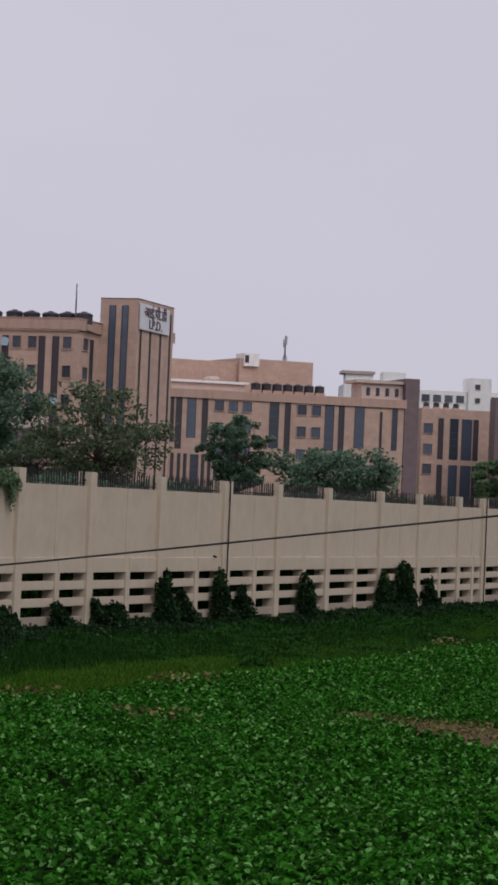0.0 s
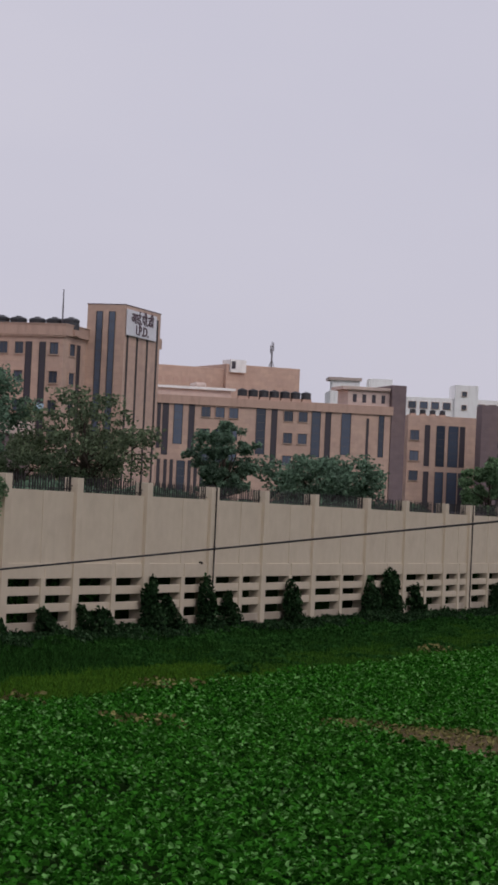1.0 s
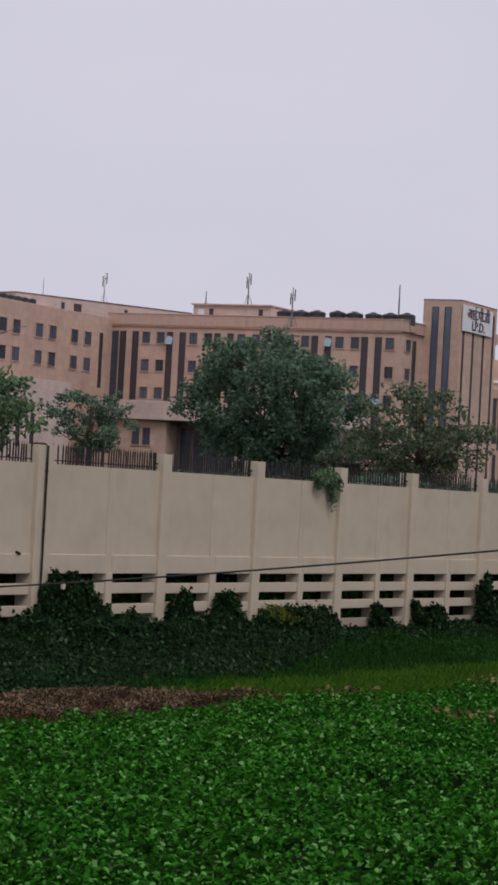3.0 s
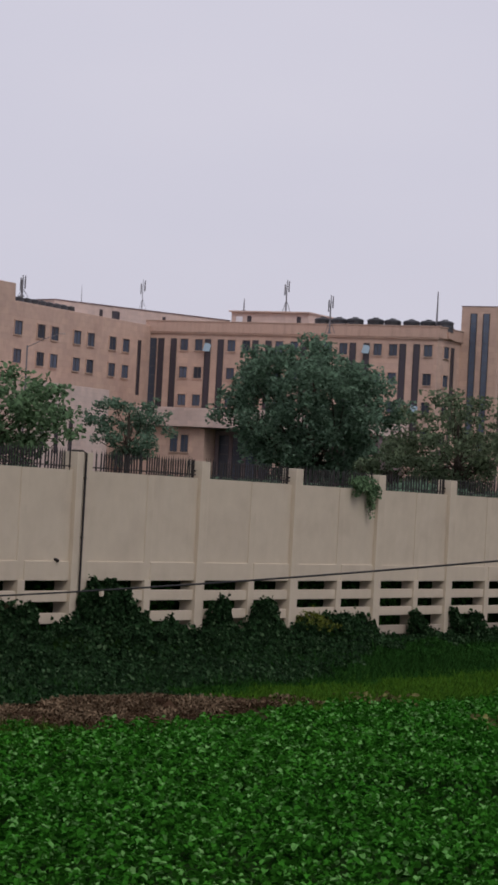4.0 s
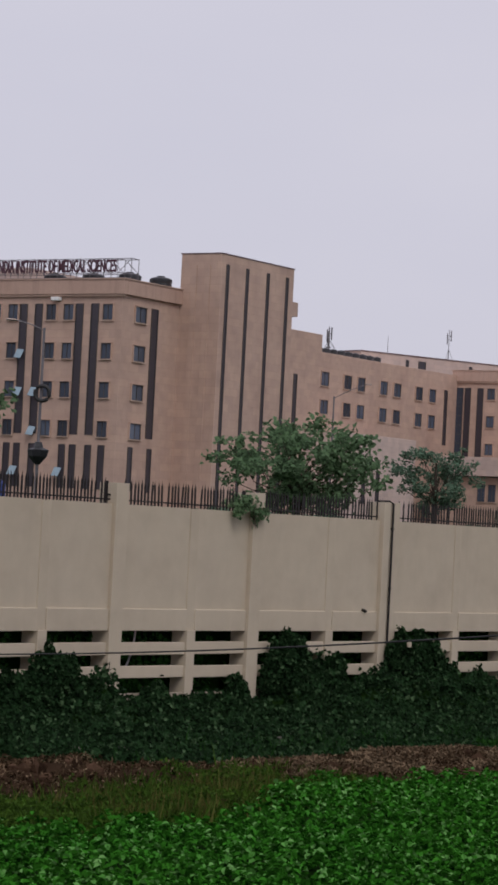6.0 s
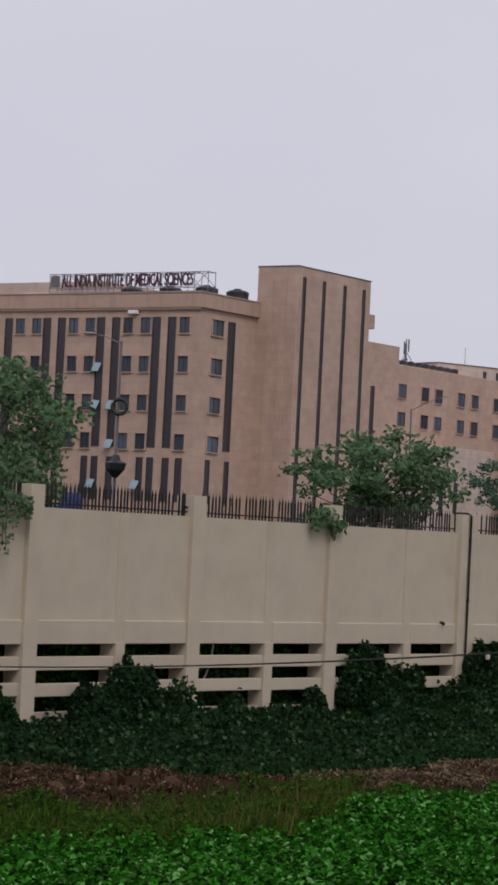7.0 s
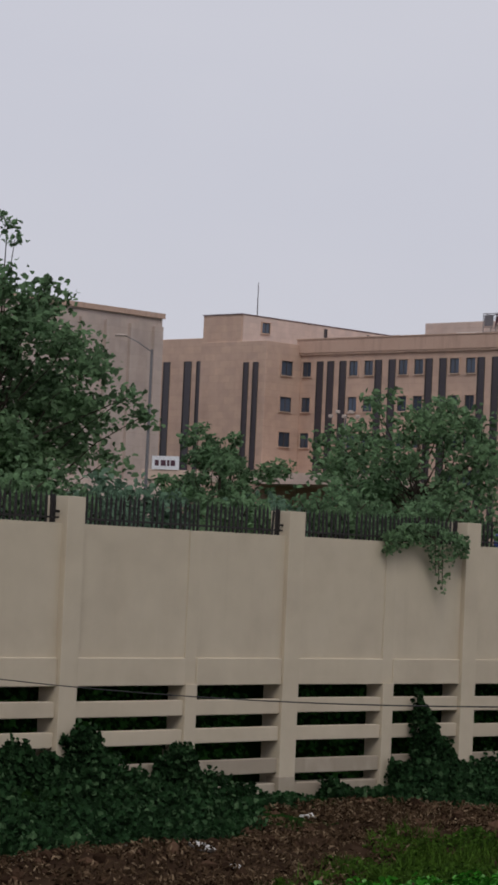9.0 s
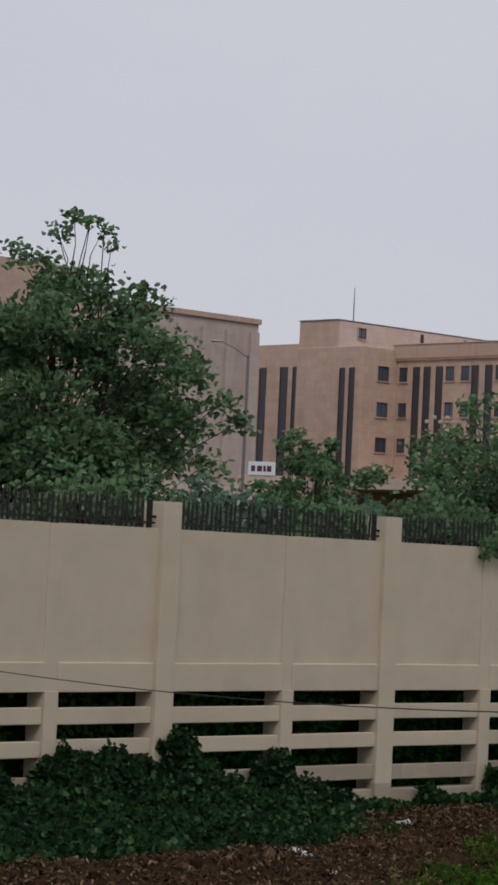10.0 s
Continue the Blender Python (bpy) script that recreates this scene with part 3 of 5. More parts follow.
boxpart("base_band", (-170.1, 120.0, -0.2, -169.3, 168.6, 11.2), M_STONE_PALE, grey)

# ---- blocks beyond ----
def facing(az0, r0, az1, r1):
    """Local frame whose x runs between two plan points and y away from the viewer."""
    p, q = polar(az0, r0), polar(az1, r1)
    v = (q - p).normalized()
    return Matrix(((v.x, -v.y, 0, p.x), (v.y, v.x, 0, p.y), (0, 0, 1, 0), (0, 0, 0, 1))), (q - p).length


m, L = facing(-3.95, 344, -0.02, 366)
rear = empty("rear_wing", m, "sandstone wing in haze-paled colour showing over the roofs", "building")
# The paler stone puts distance haze into this wing's colour.
block(rear, 0, 0, L, 12, 29.6, M_STONE_PALE)
boxpart("coping", (-0.1, -0.1, 29.6, L, 12, 29.72), M_DARKSTONE, rear)
for k, x in enumerate((1.0, 8.3, 11.0, 20.0, 27.5)):
    strip(rear, "f", 0, x, 27.4 if k % 2 else 26.8, 29.0, 0.4 if k != 2 else 1.2)
m, L = facing(6.7, 402, 12.03, 412)
east = empty("east_block", m, "low sandstone block with tall glazed strips", "building")
block(east, 0, 0, L, 34, 22.6, M_STONE)
bm = bmesh.new()
box(bm, -0.3, -0.3, 21.3, L + 0.3, 0.2, 22.7, 0.03)
part("parapet", bm, M_BAND, east)
for x, w, z0, z1, glazed in ((1.04, 0.45, 14.2, 21.3, 0), (2.12, 0.9, 13.2, 21.3, 0), (4.16, 1.35, 15.0, 21.3, 1), (6.32, 0.85, 13.2, 21.3, 0), (17.6, 1.45, 14.0, 21.6, 1), (19.8, 0.85, 12.0, 21.6, 0),
                             (26.7, 1.4, 14.0, 21.6, 1), (28.7, 0.85, 12.0, 21.6, 0), (31.7, 1.5, 14.6, 21.6, 1), (35.3, 0.3, 9.0, 20.6, 0), (37.6, 0.8, 14.5, 21.2, 1)):
    strip(east, "f", 0, x, z0, z1, w, M_GLASS if glazed else M_STRIP)
for x in (8.6, 10.87, 13.1, 22.1, 24.5):
    for z in (20.3, 16.8, 13.2):
        window(east, "f", 0, x, z, 1.5, 1.65)
for x in (1.3, 2.4, 3.4, 6.3, 7.3, 8.3):
    strip(east, "f", 0, x, 6.2, 12.5, 0.42)
strip(east, "f", 0, 4.9, 4.0, 12.4, 1.25, M_GLASS)
bm = bmesh.new()
box(bm, 1.3, 3.3, 22.7, 13.4, 9, 23.9, 0.05)
box(bm, 8.0, 6, 24.4, 10.0, 10, 25.2, 0.3)
part("roof_canopy", bm, M_STONE_PALE, east)
boxpart("canopy_slab", (0.8, 2.8, 23.9, 14.0, 9.3, 24.3), M_ROOFWHITE, east, bevel=0.03)
block(east, L - 7.0, 1.0, L, 7, 25.2, M_STONE_PALE, name="stair_head")
boxpart("roof_slab", (L - 8.0, 0.5, 25.2, L - 0.05, 7.5, 25.7), M_STONE_PALE, east)
for k in range(4):
    boxpart("slot", (L - 6.2 + 1.6 * k, 0.9, 23.2, L - 5.6 + 1.6 * k, 1.02, 24.5), M_STRIP, east)
block(east, L + 0.02, -0.2, L + 2.4, 20, 26.2, M_DARKSTONE, name="stair_core")
m, L = facing(6.6, 440, 10.0, 452)
back = empty("rear_block", m, "long sandstone block behind with plant room on roof", "building")
block(back, 0, 0, L * 0.52, 22, 29.6, M_STONE)
block(back, L * 0.48, -1, L * 0.97, 18, 30.4, M_STONE, name="plant_room")
boxpart("hut", (L * 0.50, -1.6, 29, L * 0.60, 2, 31.2), M_ROOFWHITE, back)
boxpart("hut_window", (L * 0.505, -1.66, 29.6, L * 0.53, -1.62, 30.9), M_STRIP, back)
for k in range(9):
    boxpart("recess", (1.4 + 1.5 * k, -0.05, 26.6, 2.3 + 1.5 * k, 0.02, 27.6), M_BAND, back)
m, L = facing(12.42, 462, 14.0, 466)
jb = empty("office_block", m, "sandstone office block with blue glazed strips", "building")
block(jb, 0, 0, L, 24, 23.7, M_STONE)
for z in (20.1, 16.4, 12.8):
    window(jb, "f", 0, 1.3, z, 1.7, 1.8)
for x, w in ((3.7, 0.9), (6.2, 1.5), (8.6, 1.8), (10.3, 0.9)):
    strip(jb, "f", 0, x, 14.6, 22.0, w, M_STRIP if w < 1 else M_GLASS)
    strip(jb, "f", 0, x, 6.0, 13.6, w, M_STRIP if w < 1 else M_GLASS)
m, L = facing(14.05, 450, 15.3, 452)
kb = empty("dark_tower_block", m, "dark block with rows of small openings", "building")
block(kb, 0, 0, L, 5, 25.4, M_DARKSTONE)
for z in range(8, 24, 2):
    for x in (3.0, 4.2):
        boxpart("opening", (x, -0.04, z, x + 0.5, 0.02, z + 0.9), M_STRIP, kb)
m, L = facing(10.65, 640, 12.4, 642)
wb = empty("white_house", m, "white plastered block far behind", "building")
block(wb, 0, 0, L * 0.9, 15, 36.5, M_ROOFWHITE)
block(wb, L * 0.03, 1, L * 0.38, 8, 39.8, M_ROOFWHITE, name="roof_room")
boxpart("roof_slab", (-0.4, 0.4, 39.2, L * 0.40, 9, 39.9), M_GREYSTONE, wb)
block(wb, L * 0.5, 1.5, L * 0.8, 8, 40.0, M_ROOFWHITE, name="stair_room")
m, L = facing(12.35, 640, 14.9, 645)
wb2 = empty("white_house", m, "white plastered flats with rows of dark windows far behind", "building")
block(wb2, 0, 0, L, 15, 35.8, M_ROOFWHITE)
block(wb2, L * 0.42, -1, L * 0.62, 8, 39.2, M_ROOFWHITE, name="stair_room")
for z in (33.8, 30.4):
    for k in range(9):
        if not L * 0.38 < 1.6 + 2.9 * k < L * 0.64:
            window(wb2, "f", 0, 1.6 + 2.9 * k, z, 1.9, 1.7)
for z in (37.0, 33.6):
    window(wb2, "f", -1, L * 0.50, z, 1.2, 1.2)

# ---- roof things ----
def water_tank(m, r=0.75, h=1.5):
    t = empty("water_tank", m, "black plastic water tank on a low stand on a roof", "water tank", "roof water tanks")
    lift = 0.75
    boxpart("stand", (-r * 0.9, -r * 0.9, -0.02, r * 0.9, r * 0.9, lift), M_BAND, t)
    prof = [(r * 0.98, 0), (r, 0.08), (r * 0.96, h * 0.33), (r, h * 0.36), (r * 0.96, h * 0.62), (r, h * 0.66), (r, h * 0.84), (r * 0.82, h * 0.93), (r * 0.4, h)]
    bm = bmesh.new()
    rings = [[bm.verts.new((q * math.cos(k * math.tau / 14), q * math.sin(k * math.tau / 14), z + lift)) for k in range(14)] for q, z in prof]
    for a, b in zip(rings, rings[1:]):
        for k in range(14):
            bm.faces.new((a[k], a[(k + 1) % 14], b[(k + 1) % 14], b[k]))
    bm.faces.new(rings[0][::-1])
    bm.faces.new(rings[-1])
    part("tank_body", bm, M_BLACKTANK, t)
    part("lid", tube(bmesh.new(), [(0, 0, h + lift), (0, 0, h + lift + 0.1)], r * 0.33, 12), M_BLACKTANK, t)
    return t


tank = water_tank(SITE @ Matrix.Translation((-132.0, 306.0, 26.1)), 1.1, 1.55)
for k in range(1, 8):
    copy_thing(tank, SITE @ Matrix.Translation((-132.0 + 2.35 * k + (0.5 if k > 2 else 0), 306.0 + random.uniform(-0.4, 0.4), 26.1 - 0.08 * (k > 3))))
for k in range(10):
    copy_thing(tank, SITE @ Matrix.Translation((-157.5, 267.6 + 1.85 * k, 26.3)) @ Matrix.Scale(0.5, 4))
for x, y in ((-133.8, 197.5), (-131.0, 199), (-137.3, 199.0), (-141.5, 199.0), (-146.0, 199.0)):
    if x < -135.6:
        copy_thing(tank, SITE @ Matrix.Translation((x, y, 25.9)))
copy_thing(tank, SITE @ Matrix.Translation((-136.6, 203.2, 26.0)))
m, L = facing(6.7, 402, 12.03, 412)
for k in range(7):
    copy_thing(tank, m @ Matrix.Translation((14.8 + 1.75 * k, 1.6, 22.6)) @ Matrix.Scale(0.74, 4))
m, L = facing(12.42, 462, 13.78, 466)
for k in range(4):
    copy_thing(tank, m @ Matrix.Translation((1.5 + 1.9 * k, 2, 23.7)) @ Matrix.Scale(0.5, 4))


def roof_mast(p, h, r=0.09, antenna=0, label="thin steel mast on a roof"):
    t = empty("roof_mast", Matrix.Translation(p), label, "mast", "roof masts")
    part("pole", tube(bmesh.new(), [(0, 0, 0), (0, 0, h * 0.6), (0, 0, h)], [r, r * 0.8, r * 0.5], 6), M_STEEL, t)
    boxpart("foot", (-0.25, -0.25, -0.05, 0.25, 0.25, 0.1), M_STEEL, t)
    for k in range(antenna):
        z, a = h * (0.97 - 0.10 * k), k * 2.1 + 0.4
        x, y = math.cos(a) * 0.30, math.sin(a) * 0.30
        boxpart("antenna_panel", (x - 0.08, y - 0.06, z - 1.5, x + 0.08, y + 0.06, z), M_STEEL, t, bevel=0.02)
        boxpart("bracket", (min(0, x), min(0, y) - 0.02, z - 0.8, max(0, x), max(0, y) + 0.02, z - 0.74), M_STEEL, t)
    if antenna:
        for a in (0.3, 2.4, 4.5):
            part("stay", tube(bmesh.new(), [(math.cos(a) * 0.7, math.sin(a) * 0.7, 0), (0, 0, h * 0.38)], r * 0.35, 4), M_STEEL, t)
    return t


def on_roof(az, rho, z):
    return polar(az, rho, z)


for az, rho, base, rise, r, panels in ((4.60, 327, 25.8, 0.0853, 0.14, 0), (1.22, 342, 29.37, 0.0870, 0.11, 3), (0.28, 342, 29.37, 0.0788, 0.10, 0), (2.22, 324, 25.8, 0.0819, 0.12, 3),
                                         (-2.0, 356, 29.6, 0.0840, 0.06, 2), (-3.36, 348, 29.6, 0.0804, 0.05, 0), (-4.68, 300, 26.5, 0.0830, 0.12, 3), (-17.78, 268, 29.4, 0.1097, 0.07, 0), (9.31, 455, 30.3, 0.0686, 0.18, 3)):
    roof_mast(on_roof(az, rho, base), EYE[2] + rise * rho - base, r, panels)

# sashes that stand open, and wall lights
def sash(parent, x, y, z, w=0.75, h=1.0):
    bm = bmesh.new()
    box(bm, -w / 2, -0.02, -h / 2, w / 2, 0.02, h / 2, 0.01)
    ob = part("open_sash", bm, M_SASH, parent, "pale window sash standing open")
    ob.matrix_basis = Matrix.Translation((x, y - 0.33, z)) @ Matrix.Rotation(radians(-32), 4, "X") @ Matrix.Rotation(radians(9), 4, "Z")


SASHES_SOUTH = [(-146.8, 20.2), (-146.8, 16.6), (-144.95, 16.6), (-144.95, 12.9), (-146.9, 9.1), (-141.7, 9.1)]
SASHES_NORTH = [(-146.8, 23.9), (-124.3, 24.2), (-117.4, 16.7)]
for x, z in SASHES_SOUTH:
    sash(south, x, 195.2, z)
for x, z in SASHES_NORTH:
    sash(north, x, 302.7, z, 0.95, 1.3)
boxpart("wall_light", (-143.3, 194.7, 25.2, -142.3, 195.2, 25.55), M_ROOFWHITE, south, "pale wall light", bevel=0.05)

# roof rooms of the north block
rr = empty("roof_room", SITE, "low plastered room on the roof", "roof room")
block(rr, -146.9, 309.5, -135.6, 318, 29.2, M_STONE_PALE, z0=25.8)
boxpart("roof_slab", (-147.1, 309.0, 29.2, -135.4, 318, 29.36), M_STONE_PALE, rr)
for x in (-144.2, -137.0):
    strip(rr, "f", 309.5, x, 27.2, 28.7, 0.45)
boxpart("white_panel", (-146.1, 309.3, 27.5, -145.2, 309.48, 28.6), M_SIGNWHITE, rr)
rr2 = empty("roof_room", SITE, "low pale room on the roof behind the sign", "roof room")
block(rr2, -166.8, 203.0, -152.0, 212, 29.4, M_GREYSTONE, z0=25.8)
boxpart("shutter", (-162.5, 202.9, 27.3, -156.5, 202.99, 28.3), M_ROOFWHITE, rr2)


# ---- signs ----
def lettering(name, body, height, depth, mat, parent, m):
    cu = bpy.data.curves.new(name, "FONT")
    cu.body = body
    cu.size = height
    cu.extrude = depth
    cu.offset = height * 0.014
    cu.resolution_u = 3
    tmp = new("tmp_text", cu)
    dg = bpy.context.evaluated_depsgraph_get()
    me = bpy.data.meshes.new_from_object(tmp.evaluated_get(dg))
    bpy.data.objects.remove(tmp)
    me.materials.clear()
    me.materials.append(mat)
    ob = part(name, me, None, parent)
    ob.matrix_basis = m
    return ob, max(v.co.x for v in me.vertices) - min(v.co.x for v in me.vertices)


rs = empty("roof_sign", SITE, "steel lattice roof sign with dark red capital letters", "sign")
X0, X1, YS, Z0, Z1 = -154.1, -135.4, 196.4, 27.5, 29.3
bm = bmesh.new()
for z in (Z0, Z0 + 0.45, Z1):
    for y in (YS, YS + 1.2):
        box(bm, X0, y - 0.025, z - 0.03, X1, y + 0.025, z + 0.03)
for k in range(13):
    x = X0 + (X1 - X0) * k / 12
    for y in (YS, YS + 1.2):
        box(bm, x - 0.025, y - 0.025, 25.9, x + 0.025, y + 0.025, Z1)
    box(bm, x - 0.03, YS + 0.04, Z1 - 0.03, x + 0.03, YS + 1.16, Z1 + 0.03)
    if k < 12:
        tube(bm, [(x, YS, Z0 + 0.45), (x + (X1 - X0) / 12, YS, Z1)], 0.03, 4)
        tube(bm, [(x, YS + 1.2, Z1), (x + (X1 - X0) / 12, YS + 1.2, Z0 + 0.45)], 0.03, 4)
part("lattice", bm, M_STEEL, rs)
o, wdt = lettering("letters", "ALL INDIA INSTITUTE OF MEDICAL SCIENCES", 1.45, 0.06, M_SIGNRED, rs, Matrix.Identity(4))
o.matrix_basis = Matrix.Translation((X0 + 1.6, YS - 0.12, Z0 + 0.55)) @ Matrix.Rotation(radians(90), 4, "X") @ Matrix.Diagonal(((X1 - X0 - 3.2) / wdt, 1.15, 1, 1))
boxpart("emblem", (X0 + 0.2, YS - 0.14, Z0 + 0.55, X0 + 1.3, YS - 0.06, Z1 - 0.15), M_STEEL, rs, bevel=0.03)

board = empty("signboard", SITE, "white board with dark red department letters", "sign")
XB, YB0, YB1, ZB0, ZB1 = -109.45, 311.2, 322.9, 26.75, 30.1
boxpart("panel", (XB, YB0, ZB0, XB + 0.2, YB1, ZB1), M_SIGNWHITE, board, bevel=0.02)
face = Matrix.Rotation(radians(90), 4, "Z") @ Matrix.Rotation(radians(90), 4, "X")
o, wdt = lettering("letters", "I.P.D.", 1.7, 0.03, M_SIGNRED, board, Matrix.Identity(4))
o.matrix_basis = Matrix.Translation((XB + 0.25, YB0 + 3.2, ZB0 + 0.3)) @ face @ Matrix.Diagonal((5.0 / wdt, 1, 1, 1))
o, wdt = lettering("letters", "\u0906\u0908.\u092a\u0940.\u0921\u0940", 1.9, 0.03, M_SIGNRED, board, Matrix.Identity(4))
o.matrix_basis = Matrix.Translation((XB + 0.25, YB0 + 1.3, ZB1 - 1.62)) @ face @ Matrix.Diagonal((9.0 / wdt, 1, 1, 1))

# ---- trees ----
def tree(p, height, crown_r, crown_z, crown_h, leaf, n, mat, seed, label, trunk_r=0.18, clumps=26, open_=0.5, lean=0.0, extra=(), dome=False, flat=0.72):
    """Trunk with limbs that carry clumps of leaves. crown_z: height of the crown's middle; crown_h: half its height."""
    rng = np.random.default_rng(seed)
    t = empty("tree", Matrix.Translation(p), label, "tree")
    bm = bmesh.new()
    fork = Vector((lean * 0.4, 0, max(0.8, crown_z - crown_h * 0.75)))
    tube(bm, [(0, 0, -0.2), (lean * 0.1, 0.05, fork.z * 0.5), fork, Vector((lean, 0, crown_z + crown_h * 0.45))], [trunk_r * 1.3, trunk_r, trunk_r * 0.85, trunk_r * 0.25], 8)
    cs, rs_ = [], []
    for k in range(clumps * 2):
        d = rng.normal(size=3)
        d /= np.linalg.norm(d)
        q = rng.uniform(0.35, 1.15) ** 0.7
        if dome:
            z = 1 - 1.8 * (k + 0.5) / (clumps * 2)
            a = k * 2.39996 + rng.uniform(-0.2, 0.2)
            d = np.array([math.cos(a) * math.sqrt(1 - z * z), math.sin(a) * math.sqrt(1 - z * z), z])
            q = rng.uniform(0.72, 1.04) if rng.random() < 0.8 else rng.uniform(0.3, 0.7)
            q *= 1 + 0.10 * math.sin(a * 2 + 1.0) * (0.4 - z) + 0.08 * math.sin(a * 5 + z * 6) - 0.10 * max(0.0, z)
            d[:2] *= 1.0 + 0.10 * max(0.0, z) - 0.25 * max(0.0, -z)
        c = np.array([d[0] * crown_r * q + lean, d[1] * crown_r * q, crown_z + d[2] * crown_h * q])
        if d[2] < 0:
            c[:2] = c[:2] * (0.75 + 0.25 * (1 + d[2]))
        cs.append(c)
        rs_.append(rng.uniform(0.08, 0.24) * crown_r * (0.65 + 0.5 * open_))
    for ex, ey, ez, er in extra:
        cs.append(np.array([ex, ey, ez]))
        rs_.append(er)
    for k, c in enumerate(cs[::3] + cs[clumps * 2:]):
        thin = 0.24 if k < len(cs[::3]) else 0.10
        mid = fork * 0.45 + Vector(c) * 0.55 + Vector(rng.normal(size=3) * 0.12 * crown_r)
        foot = fork + Vector((0, 0, rng.uniform(-0.4, crown_h * 0.6)))
        if thin < 0.2:
            foot = Vector((c[0] * 0.55, 0.3, c[2] - 1.4))
            mid = (foot + Vector(c)) / 2 + Vector((rng.uniform(-0.25, 0.25), 0, 0.1))
        tube(bm, [foot, mid, Vector(c)], [trunk_r * thin, trunk_r * thin * 0.5, 0.010], 5, cap=False)
    part("trunk", bm, M_BARK, t)
    per = np.array(rs_) ** 2
    pick = rng.choice(len(cs), size=n, p=per / per.sum())
    d = rng.normal(size=(n, 3))
    d /= np.linalg.norm(d, axis=1, keepdims=True)
    R_ = np.array(rs_)[pick][:, None]
    pos = np.array(cs)[pick] + np.clip(rng.normal(size=(n, 3)), -1.7, 1.7) * (0.50 + 0.2 * (1 - open_)) * R_ * np.array([1.0, 1.0, flat])
    nrm = d * 0.7 + rng.normal(size=(n, 3)) * 0.55 + np.array([0.1, -0.3, 0.85])
    size = rng.uniform(0.7, 1.25, size=n) * leaf
    part("crown", leaves_mesh("crown", pos, nrm, size, mat, rng, shape=0.85, fold=0.4), None, t)
    return t


def crown_tree(az, rho, top_te, half_px_w, bottom_te, leaf, n, mat, seed, label, **kw):
    """A tree by its bearing, its distance, and the rise of its crown's top and foot seen from the eye."""
    top, low = EYE[2] + top_te * rho, EYE[2] + bottom_te * rho
    r = half_px_w / 4540 * rho
    return tree(polar(az, rho), top, r, (top + low) / 2, (top - low) / 2, leaf, n, mat, seed, label, **kw)


crown_tree(1.95, 112, 0.0665, 150, 0.0, 0.19, 22000, M_LEAF_TREE, 11, "broad dark green tree with a dense round crown", trunk_r=0.3, clumps=58, open_=0.7, dome=True)
crown_tree(5.2, 104, 0.045, 118, 0.004, 0.17, 6200, M_LEAF_OLIVE, 12, "thin olive green tree with yellowed leaves", clumps=60, open_=0.2)
crown_tree(3.75, 108, 0.026, 80, 0.002, 0.17, 3600, M_LEAF_OLIVE, 22, "low olive green tree with dry blossom", clumps=40, open_=0.2)
crown_tree(-2.15, 104, 0.039, 78, 0.012, 0.13, 3600, M_LEAF_TREE, 13, "slender small tree with an open crown", clumps=34, open_=0.2, trunk_r=0.13)
crown_tree(-5.2, 88, 0.044, 150, 0.010, 0.19, 5200, M_LEAF_TREE2, 14, "fresh green tree with spreading flat branches", clumps=66, open_=0.28, trunk_r=0.14, flat=0.5)
crown_tree(-14.05, 76, 0.067, 175, 0.010, 0.19, 5600, M_LEAF_TREE2, 15, "fresh green tree with an open airy crown", clumps=76, open_=0.28, trunk_r=0.14, flat=0.75)
crown_tree(-18.45, 74, 0.051, 108, 0.004, 0.17, 4600, M_LEAF_TREE2, 16, "small fresh green tree behind the fence", clumps=50, open_=0.3, trunk_r=0.10)
crown_tree(-24.5, 58, 0.107, 245, 0.000, 0.175, 26000, M_LEAF_TREE2, 17, "big leafy tree with broad heart-shaped leaves", clumps=130, open_=0.62, trunk_r=0.22,
           extra=[(-0.3, 0, 10.7, 0.38), (0.0, 0, 11.4, 0.32), (0.4, 0, 11.75, 0.26), (-0.9, 0, 10.9, 0.45), (1.15, 0, 11.5, 0.26), (1.35, 0, 11.1, 0.24), (1.9, 0, 9.7, 0.45), (2.2, 0, 10.15, 0.2), (2.7, 0, 8.9, 0.45), (3.4, 0, 8.2, 0.5), (4.2, 0, 7.6, 0.45), (4.6, 0, 7.2, 0.35), (3.8, 0, 6.2, 0.5), (0.8, 0, 11.65, 0.26), (0.2, 0, 10.2, 0.5)])
crown_tree(8.35, 118, 0.036, 62, 0.004, 0.16, 8000, M_LEAF_TREE, 18, "dense dark small tree", clumps=44, open_=0.5)
crown_tree(10.5, 128, 0.025, 105, 0.002, 0.20, 8500, M_LEAF_TREE, 19, "wide low green tree", clumps=60, open_=0.4)
crown_tree(14.3, 140, 0.026, 60, 0.002, 0.20, 4000, M_LEAF_TREE2, 20, "small green tree beside a dark block", clumps=24)


